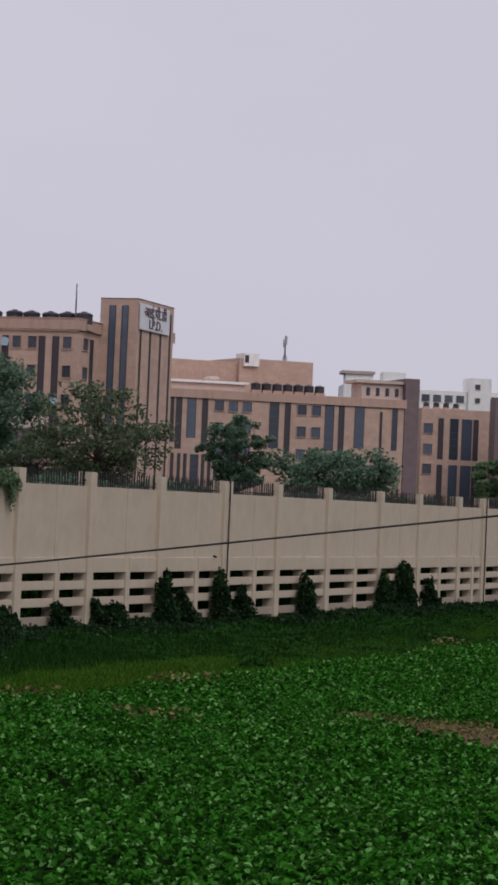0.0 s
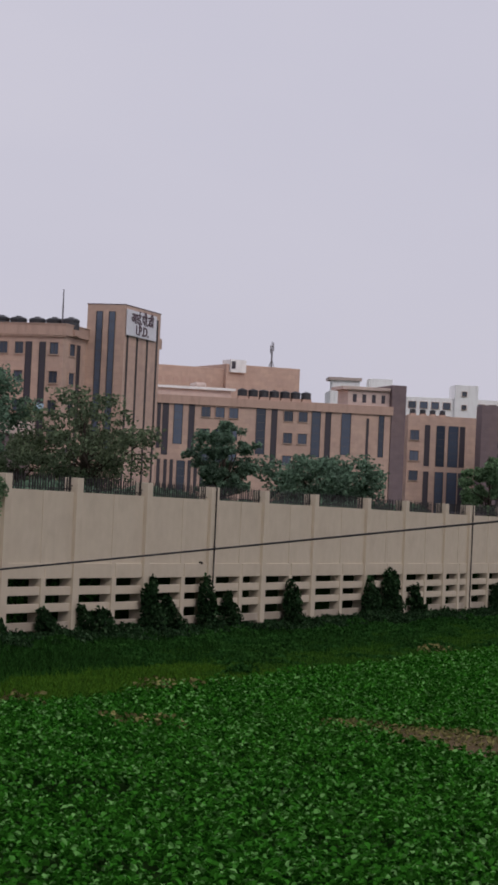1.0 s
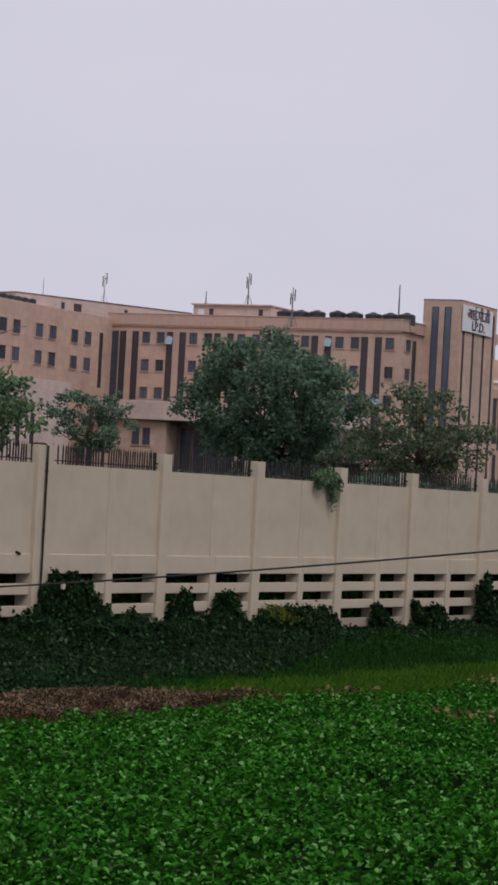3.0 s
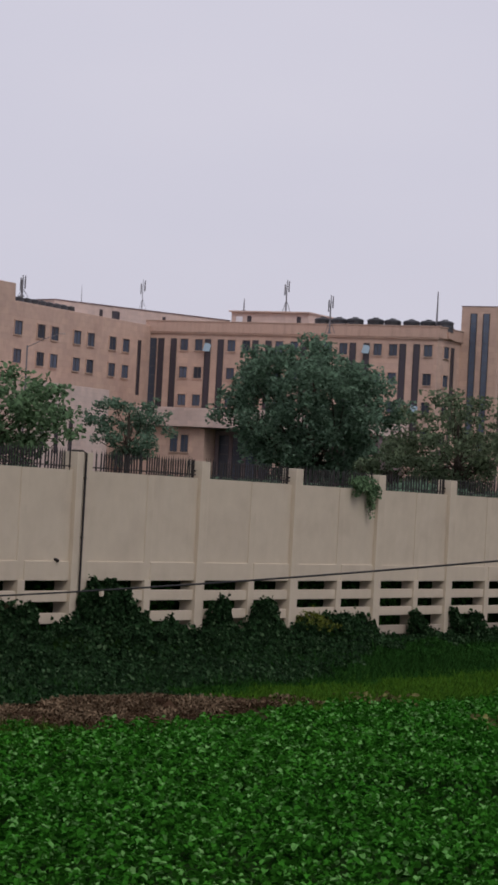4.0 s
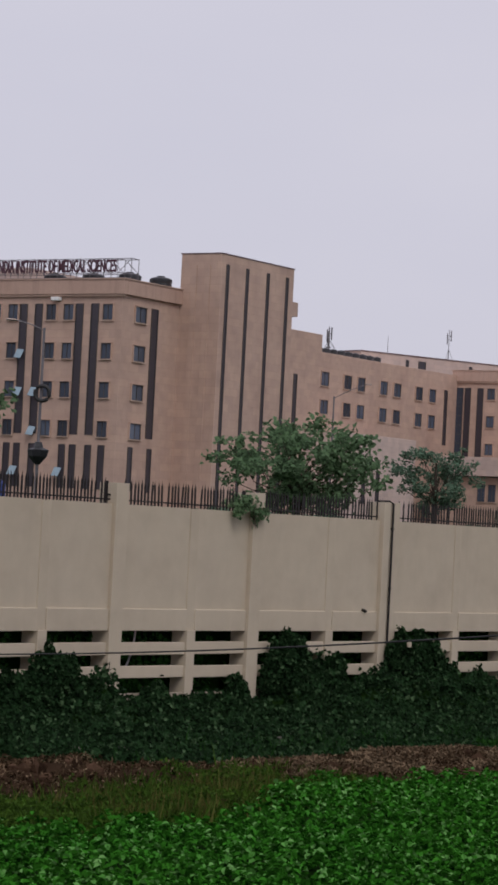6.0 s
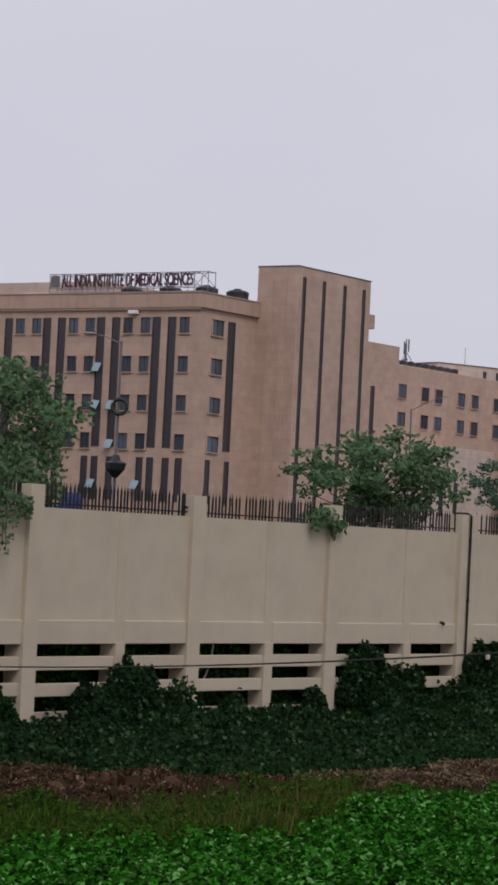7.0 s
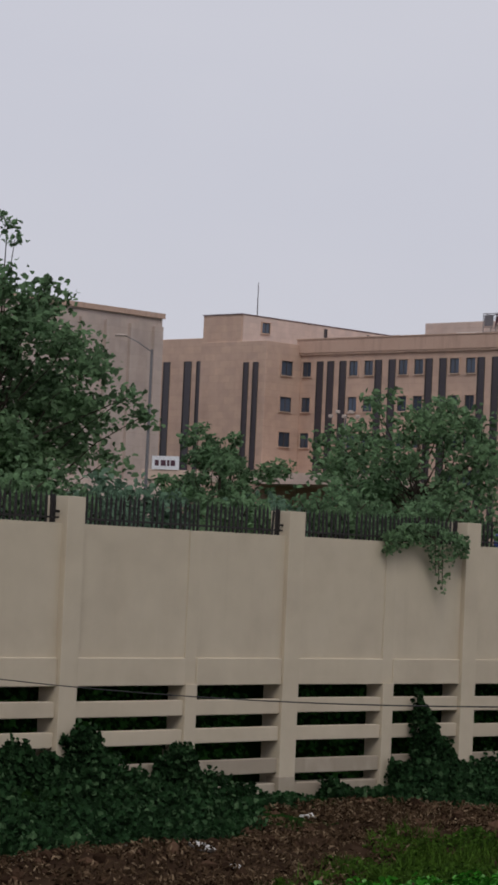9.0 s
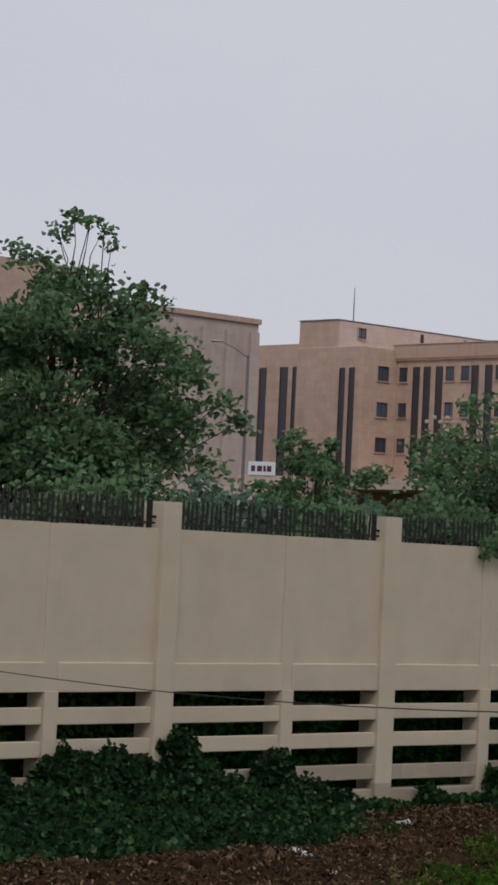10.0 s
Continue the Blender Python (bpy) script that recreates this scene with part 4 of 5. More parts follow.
def shrub(p, r, h, mat, seed, leaf=0.14, n=1400, label="dense green shrub behind the wall"):
    rng = np.random.default_rng(seed)
    t = empty("shrub", Matrix.Translation(p), label, "shrub", "shrubs behind the wall")
    bm = bmesh.new()
    for k in range(7):
        a = k * 0.9
        tube(bm, [(0, 0, -0.05), (math.cos(a) * r * 0.3, math.sin(a) * r * 0.3, h * 0.5), (math.cos(a) * r * 0.6, math.sin(a) * r * 0.6, h * 0.85)], [0.05, 0.035, 0.01], 5)
    part("stem", bm, M_BARK, t)
    ang, q = rng.uniform(0, math.tau, n), np.sqrt(rng.uniform(0, 1, n))
    lump = 1 + 0.22 * np.sin(ang * 3 + seed) + 0.15 * np.sin(ang * 7 + seed * 2)
    zz = h * (1 - 0.5 * q ** 2) * lump * rng.uniform(0.25, 1.08, n) ** 0.7
    pos = np.stack([np.cos(ang) * q * r * lump, np.sin(ang) * q * r * lump, np.maximum(zz, 0.03)], 1)
    nrm = rng.normal(size=(n, 3)) * 0.6 + np.array([0.1, -0.5, 0.6])
    part("foliage", leaves_mesh("foliage", pos, nrm, rng.uniform(0.7, 1.3, size=n) * leaf, mat, rng, 0.9, 0.4), None, t)
    return t


rr_ = random.Random(5)
for k in range(64):
    s = -9 + 1.45 * k + rr_.uniform(-0.4, 0.4)
    near = s < 12
    if s < 12.4:
        hh = rr_.uniform(0.75, 1.2) if s > 6.2 else rr_.choice((0.45, 0.6, 0.8, 1.0)) if s > 0.5 else rr_.uniform(0.6, 1.2)
    elif s < 35:
        hh = rr_.uniform(0.1, 0.3)
    else:
        hh = rr_.choice((0.12, 0.2, 0.3, 0.5))
    shrub(sd(s, wall_d(s) - rr_.uniform(1.9, 3.6), 4.33), rr_.uniform(0.9, 1.4), hh, M_LEAF_TREE if not near or rr_.random() < 0.3 else M_LEAF_TREE2, 100 + k, 0.12 if near else 0.15, 900 if hh < 0.5 else 1700)

# ---- creepers, bank, grass and crop on the viewer's side ----
IVY = [(-9, 0.9), (-3.6, 0.55), (-2.6, 0.7), (0.9, 0.6), (2.7, 0.45), (3.4, 0.07), (7.3, 0.06), (8.2, 0.38), (11, 0.5), (11.6, 0.75), (14, 0.8), (15, 0.5), (19.8, 0.45),
       (20.2, 0.9), (23, 0.95), (29.7, 0.9), (30.6, 0.65), (31, 0.9), (34.8, 0.8), (39.3, 0.9), (39.9, 0.2), (41.5, 0.3), (43, 0.4), (46, 0.35), (105, 0.25)]


def ivy_h(s):
    for (a, ha), (b, hb) in zip(IVY, IVY[1:]):
        if a <= s <= b:
            return ha + (hb - ha) * (s - a) / (b - a)
    return 0.5


rng = np.random.default_rng(3)


def bank_z(s, d):
    """The rough bank of creepers against the wall: a steep hump over a low apron."""
    h = ivy_h(s)
    lump = max(0.25, 0.9 + 0.9 * noise.noise((s * 0.8, d * 0.7, 0)) + 0.55 * noise.noise((s * 2.0, d * 2.0, 4)))
    apron = (0.1 if 3 < s < 8 else 0.42 if s < 41 else 0.22) * max(0.0, 1 - d / 6.3) * min(1.0, h / 0.5)
    return (max(0.0, h - apron) * math.exp(-(d / (1.7 if 10 < s < 33 else 1.25)) ** 3) + apron) * lump + 0.03


bm = bmesh.new()
grid = {}
for i in range(0, 230):
    for j in range(0, 11):
        s, d = -9 + i * 0.5, 0.10 + j * 0.61
        z = bank_z(s, d) * 0.8 - 0.06 - (0.3 if j == 10 else 0)
        grid[i, j] = bm.verts.new(sd(s, d + wall_d(s), z))
for i in range(229):
    for j in range(10):
        bm.faces.new((grid[i, j], grid[i + 1, j], grid[i + 1, j + 1], grid[i, j + 1]))
tagged(part("bank", bm, M_FARGROUND), "low weedy bank of soil along the wall foot", "bank", kind="structure")

def line_at(pts, s):
    """A line given by points (s, d), read at s."""
    for (a, da), (b, db) in zip(pts, pts[1:]):
        if a <= s <= b:
            return da + (db - da) * (s - a) / (b - a)
    return pts[0][1] if s < pts[0][0] else pts[-1][1]


def earth_d(s):
    """Where the bare earth begins, out from the wall."""
    return line_at([(-9, 4.4), (-3.4, 4.9), (-0.9, 4.7), (0.9, 3.5), (3, 1.6), (4.1, 1.2), (6, 1.0), (7.1, 2.3), (7.5, 4.4), (8.4, 5.9), (9.3, 6.9), (10.7, 6.3), (13.5, 6.9), (16.3, 6.0), (18, 7.6), (20, 8.2)], s)


def crop_d(s):
    """Where the crop begins."""
    return line_at([(-2, 10.2), (1, 10.4), (3, 10.9), (5.4, 10.2), (8, 9.0), (9.8, 8.4), (11.4, 8.5), (13.9, 9.8), (15.1, 9.6), (17.5, 9.0), (20, 9.2), (22, 9.9)], s)


n = 270000
s_ = rng.uniform(-9, 100, n)
d_ = 0.08 + 7.4 * rng.uniform(0, 1, n) ** 1.25
pos, keep = [], []
for s, d in zip(s_, d_):
    z = bank_z(s, d)
    nz = noise.noise((s * 0.7, d * 0.7, 5.0))
    if (s < 20 and d > earth_d(s) + 0.35 * nz) or (s > 41 and d > 1.2 and nz < 0.1) or (s > 8 and d > (7.4 if 8 < s < 19 else 5.6 if s < 27 else 5.3 - 0.32 * (s - 27) if 27 < s < 39 else 1.35) + 0.9 * nz) or (ivy_h(s) < 0.3 and s < 11 and (d < 0.6 or nz < -0.05)):
        continue
    pos.append(sd(s, d + wall_d(s) + rng.uniform(-0.12, 0.2), z * rng.uniform(0.55, 1.0) ** 0.5 + rng.uniform(-0.08, 0.14)))
pos = np.array([tuple(p) for p in pos])
nrm = rng.normal(size=pos.shape) * 0.6 + np.array([0.75, -0.5, 0.35])
tagged(part("creepers", leaves_mesh("creepers", pos, nrm, rng.uniform(0.06, 0.135, len(pos)), M_LEAF_IVY, rng, 1.0, 0.45), None), "dark green creepers smothering the wall foot", "creepers", kind="stuff")


n = 22000
s_ = rng.uniform(-9, 48, n)
pos = np.array([tuple(sd(s, wall_d(s) - rng.uniform(0.36, 0.68), rng.uniform(0.0, 1.95))) for s in s_ if noise.noise((s * 0.9, 0, 3)) > -0.25])
nrm = rng.normal(size=pos.shape) * 0.6 + np.array([0.75, -0.5, 0.5])
tagged(part("undergrowth", leaves_mesh("undergrowth", pos, nrm, rng.uniform(0.06, 0.14, len(pos)), M_WEED, rng, 1.2), None), "dark green undergrowth in the gap behind the slats", "undergrowth", kind="stuff")


def blades(name, pos, height, width, mat, label, lean=0.35):
    """A mat of single grass blades."""
    t_ = rng.normal(size=pos.shape) * lean + np.array([0, 0, 1])
    side_ = np.cross(t_, rng.normal(size=pos.shape) * np.array([1, 1, 0.15]))
    side_ /= np.linalg.norm(side_, axis=1, keepdims=True)
    v = np.stack([pos - side_ * width, pos + side_ * width, pos + t_ * height[:, None]], 1).reshape(-1, 3)
    me = bpy.data.meshes.new(name)
    me.from_pydata(v.tolist(), [], np.arange(len(v)).reshape(-1, 3).tolist())
    me.materials.append(mat)
    return tagged(part(name, me, None), label, "grass", kind="stuff")


pos = []
for s, d in zip(rng.uniform(-9, 60, 190000), rng.uniform(0.5, 6.4, 190000)):
    nz = noise.noise((s * 0.7, d * 0.7, 5.0))
    if d < earth_d(s) + 0.4 * nz and d > (9.0 if s < 8 else 4.6 + nz if 8 <= s < 27 else 2.3 + nz if s < 36 else 1.0 + 0.5 * nz):
        pos.append(sd(s, d + wall_d(s), bank_z(s, d) * 0.85 - 0.06))
pos = np.array([tuple(p) for p in pos])
hts = rng.uniform(0.04, 0.12, len(pos)) * (1 + 0.7 * np.array([noise.noise((p[0] * 0.9, p[1] * 0.9, 6)) for p in pos]))
blades("weeds", pos, hts, 0.017, M_GRASS_DARK, "dark rough weeds on the bank below the creepers", 0.9)


def climber(s, w, h, seed, n, label="dark green creeper climbing the open wall base", mat=None, z0=0.0, leaf=0.15):
    """A column of creeper with ragged top standing on the face of the wall."""
    r = np.random.default_rng(seed)
    t = empty("climber", Matrix.Translation(sd(s, wall_d(s) + 0.12, z0)), label, "climbing plant", "climbers on the wall")
    bm = bmesh.new()
    for k in range(4):
        x = r.uniform(-w * 0.3, w * 0.3)
        tube(bm, [tuple(WS * x + Vector((0, 0, -0.1))), tuple(WS * x * 0.8 + WD * 0.05 + Vector((0, 0, h * 0.5))), tuple(WS * x * 1.1 + Vector((0, 0, h * 0.95)))], [0.025, 0.018, 0.006], 5)
    part("stem", bm, M_BARK, t)
    u = r.uniform(-1, 1, n)
    z = r.uniform(0, 1, n) ** 0.8
    ph = r.uniform(0, 6, 6)
    rag = 0.09 * np.sin(u * 5 * w + ph[0]) + 0.07 * np.sin(u * 11 * w + ph[1]) + 0.05 * np.sin(u * 23 * w + ph[2])
    top = h * (0.95 + rag * 0.8 - 0.22 * np.clip((-u - 0.7) / 0.3, 0, 1) ** 2 - 0.50 * np.clip((u - r.uniform(-0.15, 0.25)) / 0.9, 0, 1))
    side = 1 + 0.10 * np.sin(z * h * 5 + ph[3]) + 0.07 * np.sin(z * h * 12 + ph[4]) + 0.12 * (1 - z) ** 2
    x = (u + 0.26) * w * 0.62 * side
    dd = r.uniform(0, 1, n) ** 0.6 * (0.14 + 0.62 * (1 - u ** 4) * (1 - 0.8 * z)) * (1 + 0.35 * np.sin(x * 6 + ph[5]) * np.sin(z * h * 6))
    P = x[:, None] * np.array(WS)[None] + dd[:, None] * np.array(WD)[None]
    P[:, 2] = z * top + r.uniform(-0.04, 0.04, n)
    loose = r.random(n) < 0.02
    P[loose, 2] += r.uniform(0.0, 0.22, loose.sum())
    N = r.normal(size=(n, 3)) * 0.6 + np.array([0.7, -0.45, 0.35])
    part("foliage", leaves_mesh("foliage", P, N, r.uniform(0.6, 1.4, n) * leaf, mat or M_LEAF_IVY, r, 1.0, 0.45), None, t)


for k, (s, w, h) in enumerate([(-4.6, 1.6, 0.9), (-1.7, 2.5, 1.15), (0.05, 0.75, 1.42), (2.2, 0.8, 1.02), (6.2, 0.4, 0.34), (8.05, 0.6, 0.65), (8.6, 0.40, 1.85), (9.1, 0.5, 1.0), (11.7, 1.0, 1.25), (12.95, 1.7, 1.65), (14.3, 1.0, 1.02),
                               (16.2, 0.55, 0.92), (17.9, 1.2, 0.66), (19.05, 0.65, 1.0), (21.0, 1.9, 1.95), (22.5, 0.95, 1.5), (26.0, 2.35, 1.95), (29.0, 1.6, 1.05), (31.3, 1.1, 1.55), (33.5, 1.2, 1.52), (35.6, 1.2, 0.95), (38.0, 2.4, 1.08),
                               (42.2, 0.6, 1.25), (44.8, 0.5, 1.28), (46.1, 1.3, 1.1), (49.5, 1.5, 2.05), (50.9, 0.6, 1.5), (54.0, 1.3, 2.1), (55.9, 0.8, 1.6), (61.8, 1.2, 1.9), (70.4, 2.0, 1.9), (72.8, 1.8, 2.3), (76.2, 1.0, 1.7), (88, 1.8, 1.6)]):
    w, h = (w * 0.72, h * 0.95) if s > 41 else (w, h)
    climber(s, w, h, 300 + k, int((2300 if s < 46 else 800) * w * h) + 200, leaf=0.09 if s < 46 else 0.12)
climber(36.0, 1.5, 0.45, 390, 420, "yellow-flowered creeper at the wall foot", M_FLOWER, 0.72, 0.07)


def hanging(s, w, drop, seed, n):
    r = np.random.default_rng(seed)
    t = empty("hanging_creeper", Matrix.Translation(sd(s, wall_d(s) + 0.08, COPING)), "bright green creeper hanging over the coping", "climbing plant", "hanging creepers")
    bm = bmesh.new()
    for k in range(3):
        x = w * (0.14 + 0.05 * k)
        tube(bm, [tuple(WS * (x - 0.3) - WD * 0.2 + Vector((0, 0, 0.25))), tuple(WS * x + WD * 0.06 + Vector((0, 0, 0.05))), tuple(WS * (x + 0.05) + WD * 0.05 + Vector((0, 0, -drop * (0.7 + 0.15 * k))))], [0.02, 0.015, 0.006], 5)
    part("stem", bm, M_BARK, t)
    u = r.uniform(0, 1, n)
    x = -w * 0.55 + u * w * 1.1
    lim = 0.16 + np.exp(-((u - 0.68) / 0.11) ** 2)
    z = 0.26 * np.sin(np.pi * np.clip(u, 0.05, 0.95)) - r.uniform(0, 1, n) ** 1.5 * (0.26 + drop * lim)
    dd = np.where(z > 0, r.uniform(-0.35, 0.2, n), r.uniform(0.0, 0.22, n))
    P = x[:, None] * np.array(WS)[None] + dd[:, None] * np.array(WD)[None]
    P[:, 2] = z + 0.1
    N = r.normal(size=(n, 3)) * 0.5 + np.array([0.6, -0.4, 0.5])
    part("foliage", leaves_mesh("foliage", P, N, r.uniform(0.05, 0.11, n), M_LEAF_TREE2, r, 0.95, 0.4), None, t)


hanging(8.6, 2.0, 0.85, 401, 1000)
hanging(19.4, 1.0, 0.35, 402, 520)
hanging(39.0, 1.3, 0.75, 403, 1100)

# grass strip between crop and creepers
n = 120000
s_ = rng.uniform(-5, 100, n)
d_ = rng.uniform(1.8, 10.4, n)
pos = np.array([tuple(sd(s, d + wall_d(s), 0.05)) for s, d in zip(s_, d_) if s > 29 or (s > 20.4 + 0.8 * (6 - d))])
size = rng.uniform(0.025, 0.06, len(pos)) * (1 + 0.6 * np.array([noise.noise((p[0] * 0.5, p[1] * 0.5, 3)) for p in pos]))
nrm = rng.normal(size=pos.shape) * np.array([1, 1, 0.15])
t_ = rng.normal(size=pos.shape) * 0.8 + np.array([0, 0, 1])
side_ = np.cross(t_, nrm)
side_ /= np.linalg.norm(side_, axis=1, keepdims=True)
v = np.stack([pos - side_ * 0.018, pos + side_ * 0.018, pos + t_ * size[:, None]], 1).reshape(-1, 3)
me = bpy.data.meshes.new("grass")
me.from_pydata(v.tolist(), [], np.arange(len(v)).reshape(-1, 3).tolist())
me.materials.append(M_GRASS)
tagged(part("grass", me, None), "strip of rough green grass beside the crop", "grass", kind="stuff")
pos = np.array([tuple(sd(s, d + wall_d(s), 0.04)) for s, d in zip(rng.uniform(19, 38, 34000), rng.uniform(5.6, 10.0, 34000)) if d > 6.6 + 0.9 * noise.noise((s * 0.5, d * 0.3, 14)) + (0.35 * (21 - s) if s < 21 else 0) and noise.noise((s * 0.3, d * 0.5, 19)) > -0.35])
blades("bright_grass", pos, rng.uniform(0.03, 0.07, len(pos)), 0.02, M_GRASS_BRIGHT, "patch of bright yellow-green short grass beside the crop", 0.9)
pos = []
for s, d in zip(rng.uniform(20, 100, 130000), rng.uniform(1.0, 9.2, 130000)):
    hump = noise.noise((s * 0.45, d * 0.55, 21)) + 0.5 * noise.noise((s * 1.3, d * 1.3, 8)) + 0.40 - (0.07 if s > 36 else 0.16) * d
    if hump > 0.02:
        pos.append(tuple(sd(s, d + wall_d(s), 0.04 + min(0.5, 0.45 * hump) * rng.uniform(0.4, 1.0))))
pos = np.array(pos)
nrm = rng.normal(size=pos.shape) * 0.6 + np.array([0.3, -0.3, 0.7])
tagged(part("weed_clumps", leaves_mesh("weed_clumps", pos, nrm, rng.uniform(0.06, 0.15, len(pos)), M_WEED, rng, 0.9, 0.45), None), "humps of dark leafy weeds along the wall foot", "weeds", kind="stuff")
n = 1300
c = np.array([sd(4.2, 9.3)[:2], sd(3.0, 9.0)[:2], sd(6.6, 8.4)[:2], sd(7.6, 8.0)[:2]])[rng.integers(0, 4, n)]
pos = np.concatenate([c + rng.normal(size=(n, 2)) * 0.55, np.full((n, 1), 0.03)], 1)
t_ = rng.normal(size=pos.shape) * 0.4 + np.array([0, 0, 1])
side_ = np.cross(t_, rng.normal(size=pos.shape))
side_ /= np.linalg.norm(side_, axis=1, keepdims=True)
v = np.stack([pos - side_ * 0.02, pos + side_ * 0.02, pos + t_ * rng.uniform(0.12, 0.27, (n, 1))], 1).reshape(-1, 3)
me = bpy.data.meshes.new("yellowed_grass")
me.from_pydata(v.tolist(), [], np.arange(len(v)).reshape(-1, 3).tolist())
me.materials.append(M_YELLOW)
tagged(part("yellowed_grass", me, None), "tufts of yellowed grass at the field edge", "grass", kind="stuff")

# bare earth strip with dry litter
def mound(s, d):
    low = 1.0 if s < 7 else max(0.35, 1.0 - 0.3 * (s - 7))
    return 0.02 + low * min(1.0, max(0.05, (d - 0.6) / 3.0)) * (0.2 * max(0, noise.noise((s * 0.6, d * 0.6, 3))) + 0.12 * noise.noise((s * 1.7, d * 1.7, 7)) + 0.05 * noise.noise((s * 4.1, d * 4.1, 11)) + 0.22 * math.exp(-((d - (6.4 if s < 7 else 7.4)) / 0.9) ** 2))


bm = bmesh.new()
grid = {}
for i in range(0, 151):
    for j in range(0, 31):
        s = -9 + i * 0.2
        d = earth_d(s) + j * (10.2 - earth_d(s)) / 30
        z = mound(s, d)
        if j in (0, 30) or i in (0, 150):
            z = -0.25
        grid[i, j] = bm.verts.new(sd(s, d + wall_d(s), z))
for i in range(150):
    for j in range(30):
        bm.faces.new((grid[i, j], grid[i + 1, j], grid[i + 1, j + 1], grid[i, j + 1]))
tagged(part("earth_strip", bm, M_EARTH), "strip of bare brown earth and rubble", "bare earth", kind="structure")
def grass_d(s):
    """Where the grass at the field's edge begins."""
    return line_at([(-6, 9.3), (-2.3, 8.2), (-0.8, 7.1), (0.2, 6.7), (1.6, 6.3), (3.4, 7.9), (4.8, 7.4), (9, 7.6)], s)


pos = []
for s, d in zip(rng.uniform(-7, 10.5, 60000), rng.uniform(5.6, 10.9, 60000)):
    if d > grass_d(s) + 0.7 * noise.noise((s * 0.9, d * 0.5, 2)) and noise.noise((s * 0.7, d * 0.9, 12)) > -0.28:
        pos.append(tuple(sd(s, d + wall_d(s), (mound(s, d) if d < 8.6 else 0.02) - 0.02)))
pos = np.array(pos)
blades("fresh_grass", pos, rng.uniform(0.04, 0.14, len(pos)), 0.018, M_GRASS_FRESH, "rough light green grass between crop and bare earth", 0.9)
n = 75000
s_ = rng.uniform(-9, 20.6, n)
d_ = rng.uniform(0.5, 9.6, n)
pos = np.array([tuple(sd(s, d + wall_d(s), mound(s, d) + 0.03 + rng.uniform(0, 0.10))) for s, d in zip(s_, d_) if noise.noise((s * 0.8, d, 9)) + 0.5 * noise.noise((s * 2.5, d * 2.5, 2)) > -0.42 and earth_d(s) + 0.1 < d < (grass_d(s) + 0.7 if s < 9 else crop_d(s) + 0.3)])
nrm = rng.normal(size=pos.shape) * 0.8 + np.array([0.2, -0.2, 0.6])
tagged(part("dry_litter", leaves_mesh("dry_litter", pos, nrm, rng.uniform(0.025, 0.11, len(pos)), M_LEAF_DRY, rng, 0.45), None), "dry brown leaves and stalks on bare earth", "leaf litter", kind="stuff")

pos = np.array([tuple(sd(s, d + wall_d(s), mound(s, d) + rng.uniform(0.03, 0.12))) for s, d in zip(rng.uniform(9.5, 20.4, 15000), rng.uniform(5.8, 9.6, 15000)) if earth_d(s) < d < crop_d(s) and noise.noise((s * 0.9, d * 1.1, 27)) > -0.1])
nrm = rng.normal(size=pos.shape) * 0.7 + np.array([0.2, -0.3, 0.6])
tagged(part("dry_straw", leaves_mesh("dry_straw", pos, nrm, rng.uniform(0.06, 0.16, len(pos)), M_STRAW, rng, 0.4), None), "pale dry straw lying on the bare strip", "straw", kind="stuff")

# clods of turned earth on the bare strip
verts, faces = [], []
bm = bmesh.new()
bmesh.ops.create_icosphere(bm, subdivisions=1, radius=1.0)
ball = np.array([tuple(v.co) for v in bm.verts])
tri = np.array([[v.index for v in f.verts] for f in bm.faces])
bm.free()
for k in range(2600):
    s, d = rng.uniform(-8, 20.4), rng.uniform(1.2, 9.4)
    if not earth_d(s) + 0.1 < d < (grass_d(s) + 0.3 if s < 9 else crop_d(s)) or noise.noise((s * 0.7, d * 0.7, 31)) < -0.12:
        continue
    r = 0.03 + 0.11 * rng.random() ** 3
    p = np.array(sd(s, d + wall_d(s), mound(s, d) + r * 0.25))
    faces.append(tri + len(verts) * 12)
    verts.append(ball * (1 + rng.uniform(-0.35, 0.35, (12, 1))) * r * rng.uniform(0.6, 1.4, 3) + p)
me = bpy.data.meshes.new("clods")
me.from_pydata(np.concatenate(verts).tolist(), [], np.concatenate(faces).tolist())
me.materials.append(M_CLOD)
tagged(part("clods", me, None), "dark red-brown clods of turned earth", "soil", kind="stuff")

# leafy weeds where the grass meets the crop
pos = []
for s, d in zip(rng.uniform(-7, 10, 42000), rng.uniform(5.8, 10.8, 42000)):
    hump = noise.noise((s * 0.8, d * 0.7, 41)) + 0.5 * noise.noise((s * 2.1, d * 2.1, 3)) + 0.25
    if hump > 0 and d > grass_d(s) + 0.5 * noise.noise((s * 1.1, d, 2)):
        pos.append(tuple(sd(s, d + wall_d(s), (mound(s, d) if d < 8.6 else 0.02) + min(0.22, 0.4 * hump) * rng.uniform(0.2, 1.0))))
pos = np.array(pos)
nrm = rng.normal(size=pos.shape) * 0.6 + np.array([0.2, -0.4, 0.7])
tagged(part("edge_weeds", leaves_mesh("edge_weeds", pos, nrm, rng.uniform(0.04, 0.11, len(pos)), M_GRASS_FRESH, rng, 0.7, 0.4), None), "leafy yellow-green weeds at the field edge", "weeds", kind="stuff")

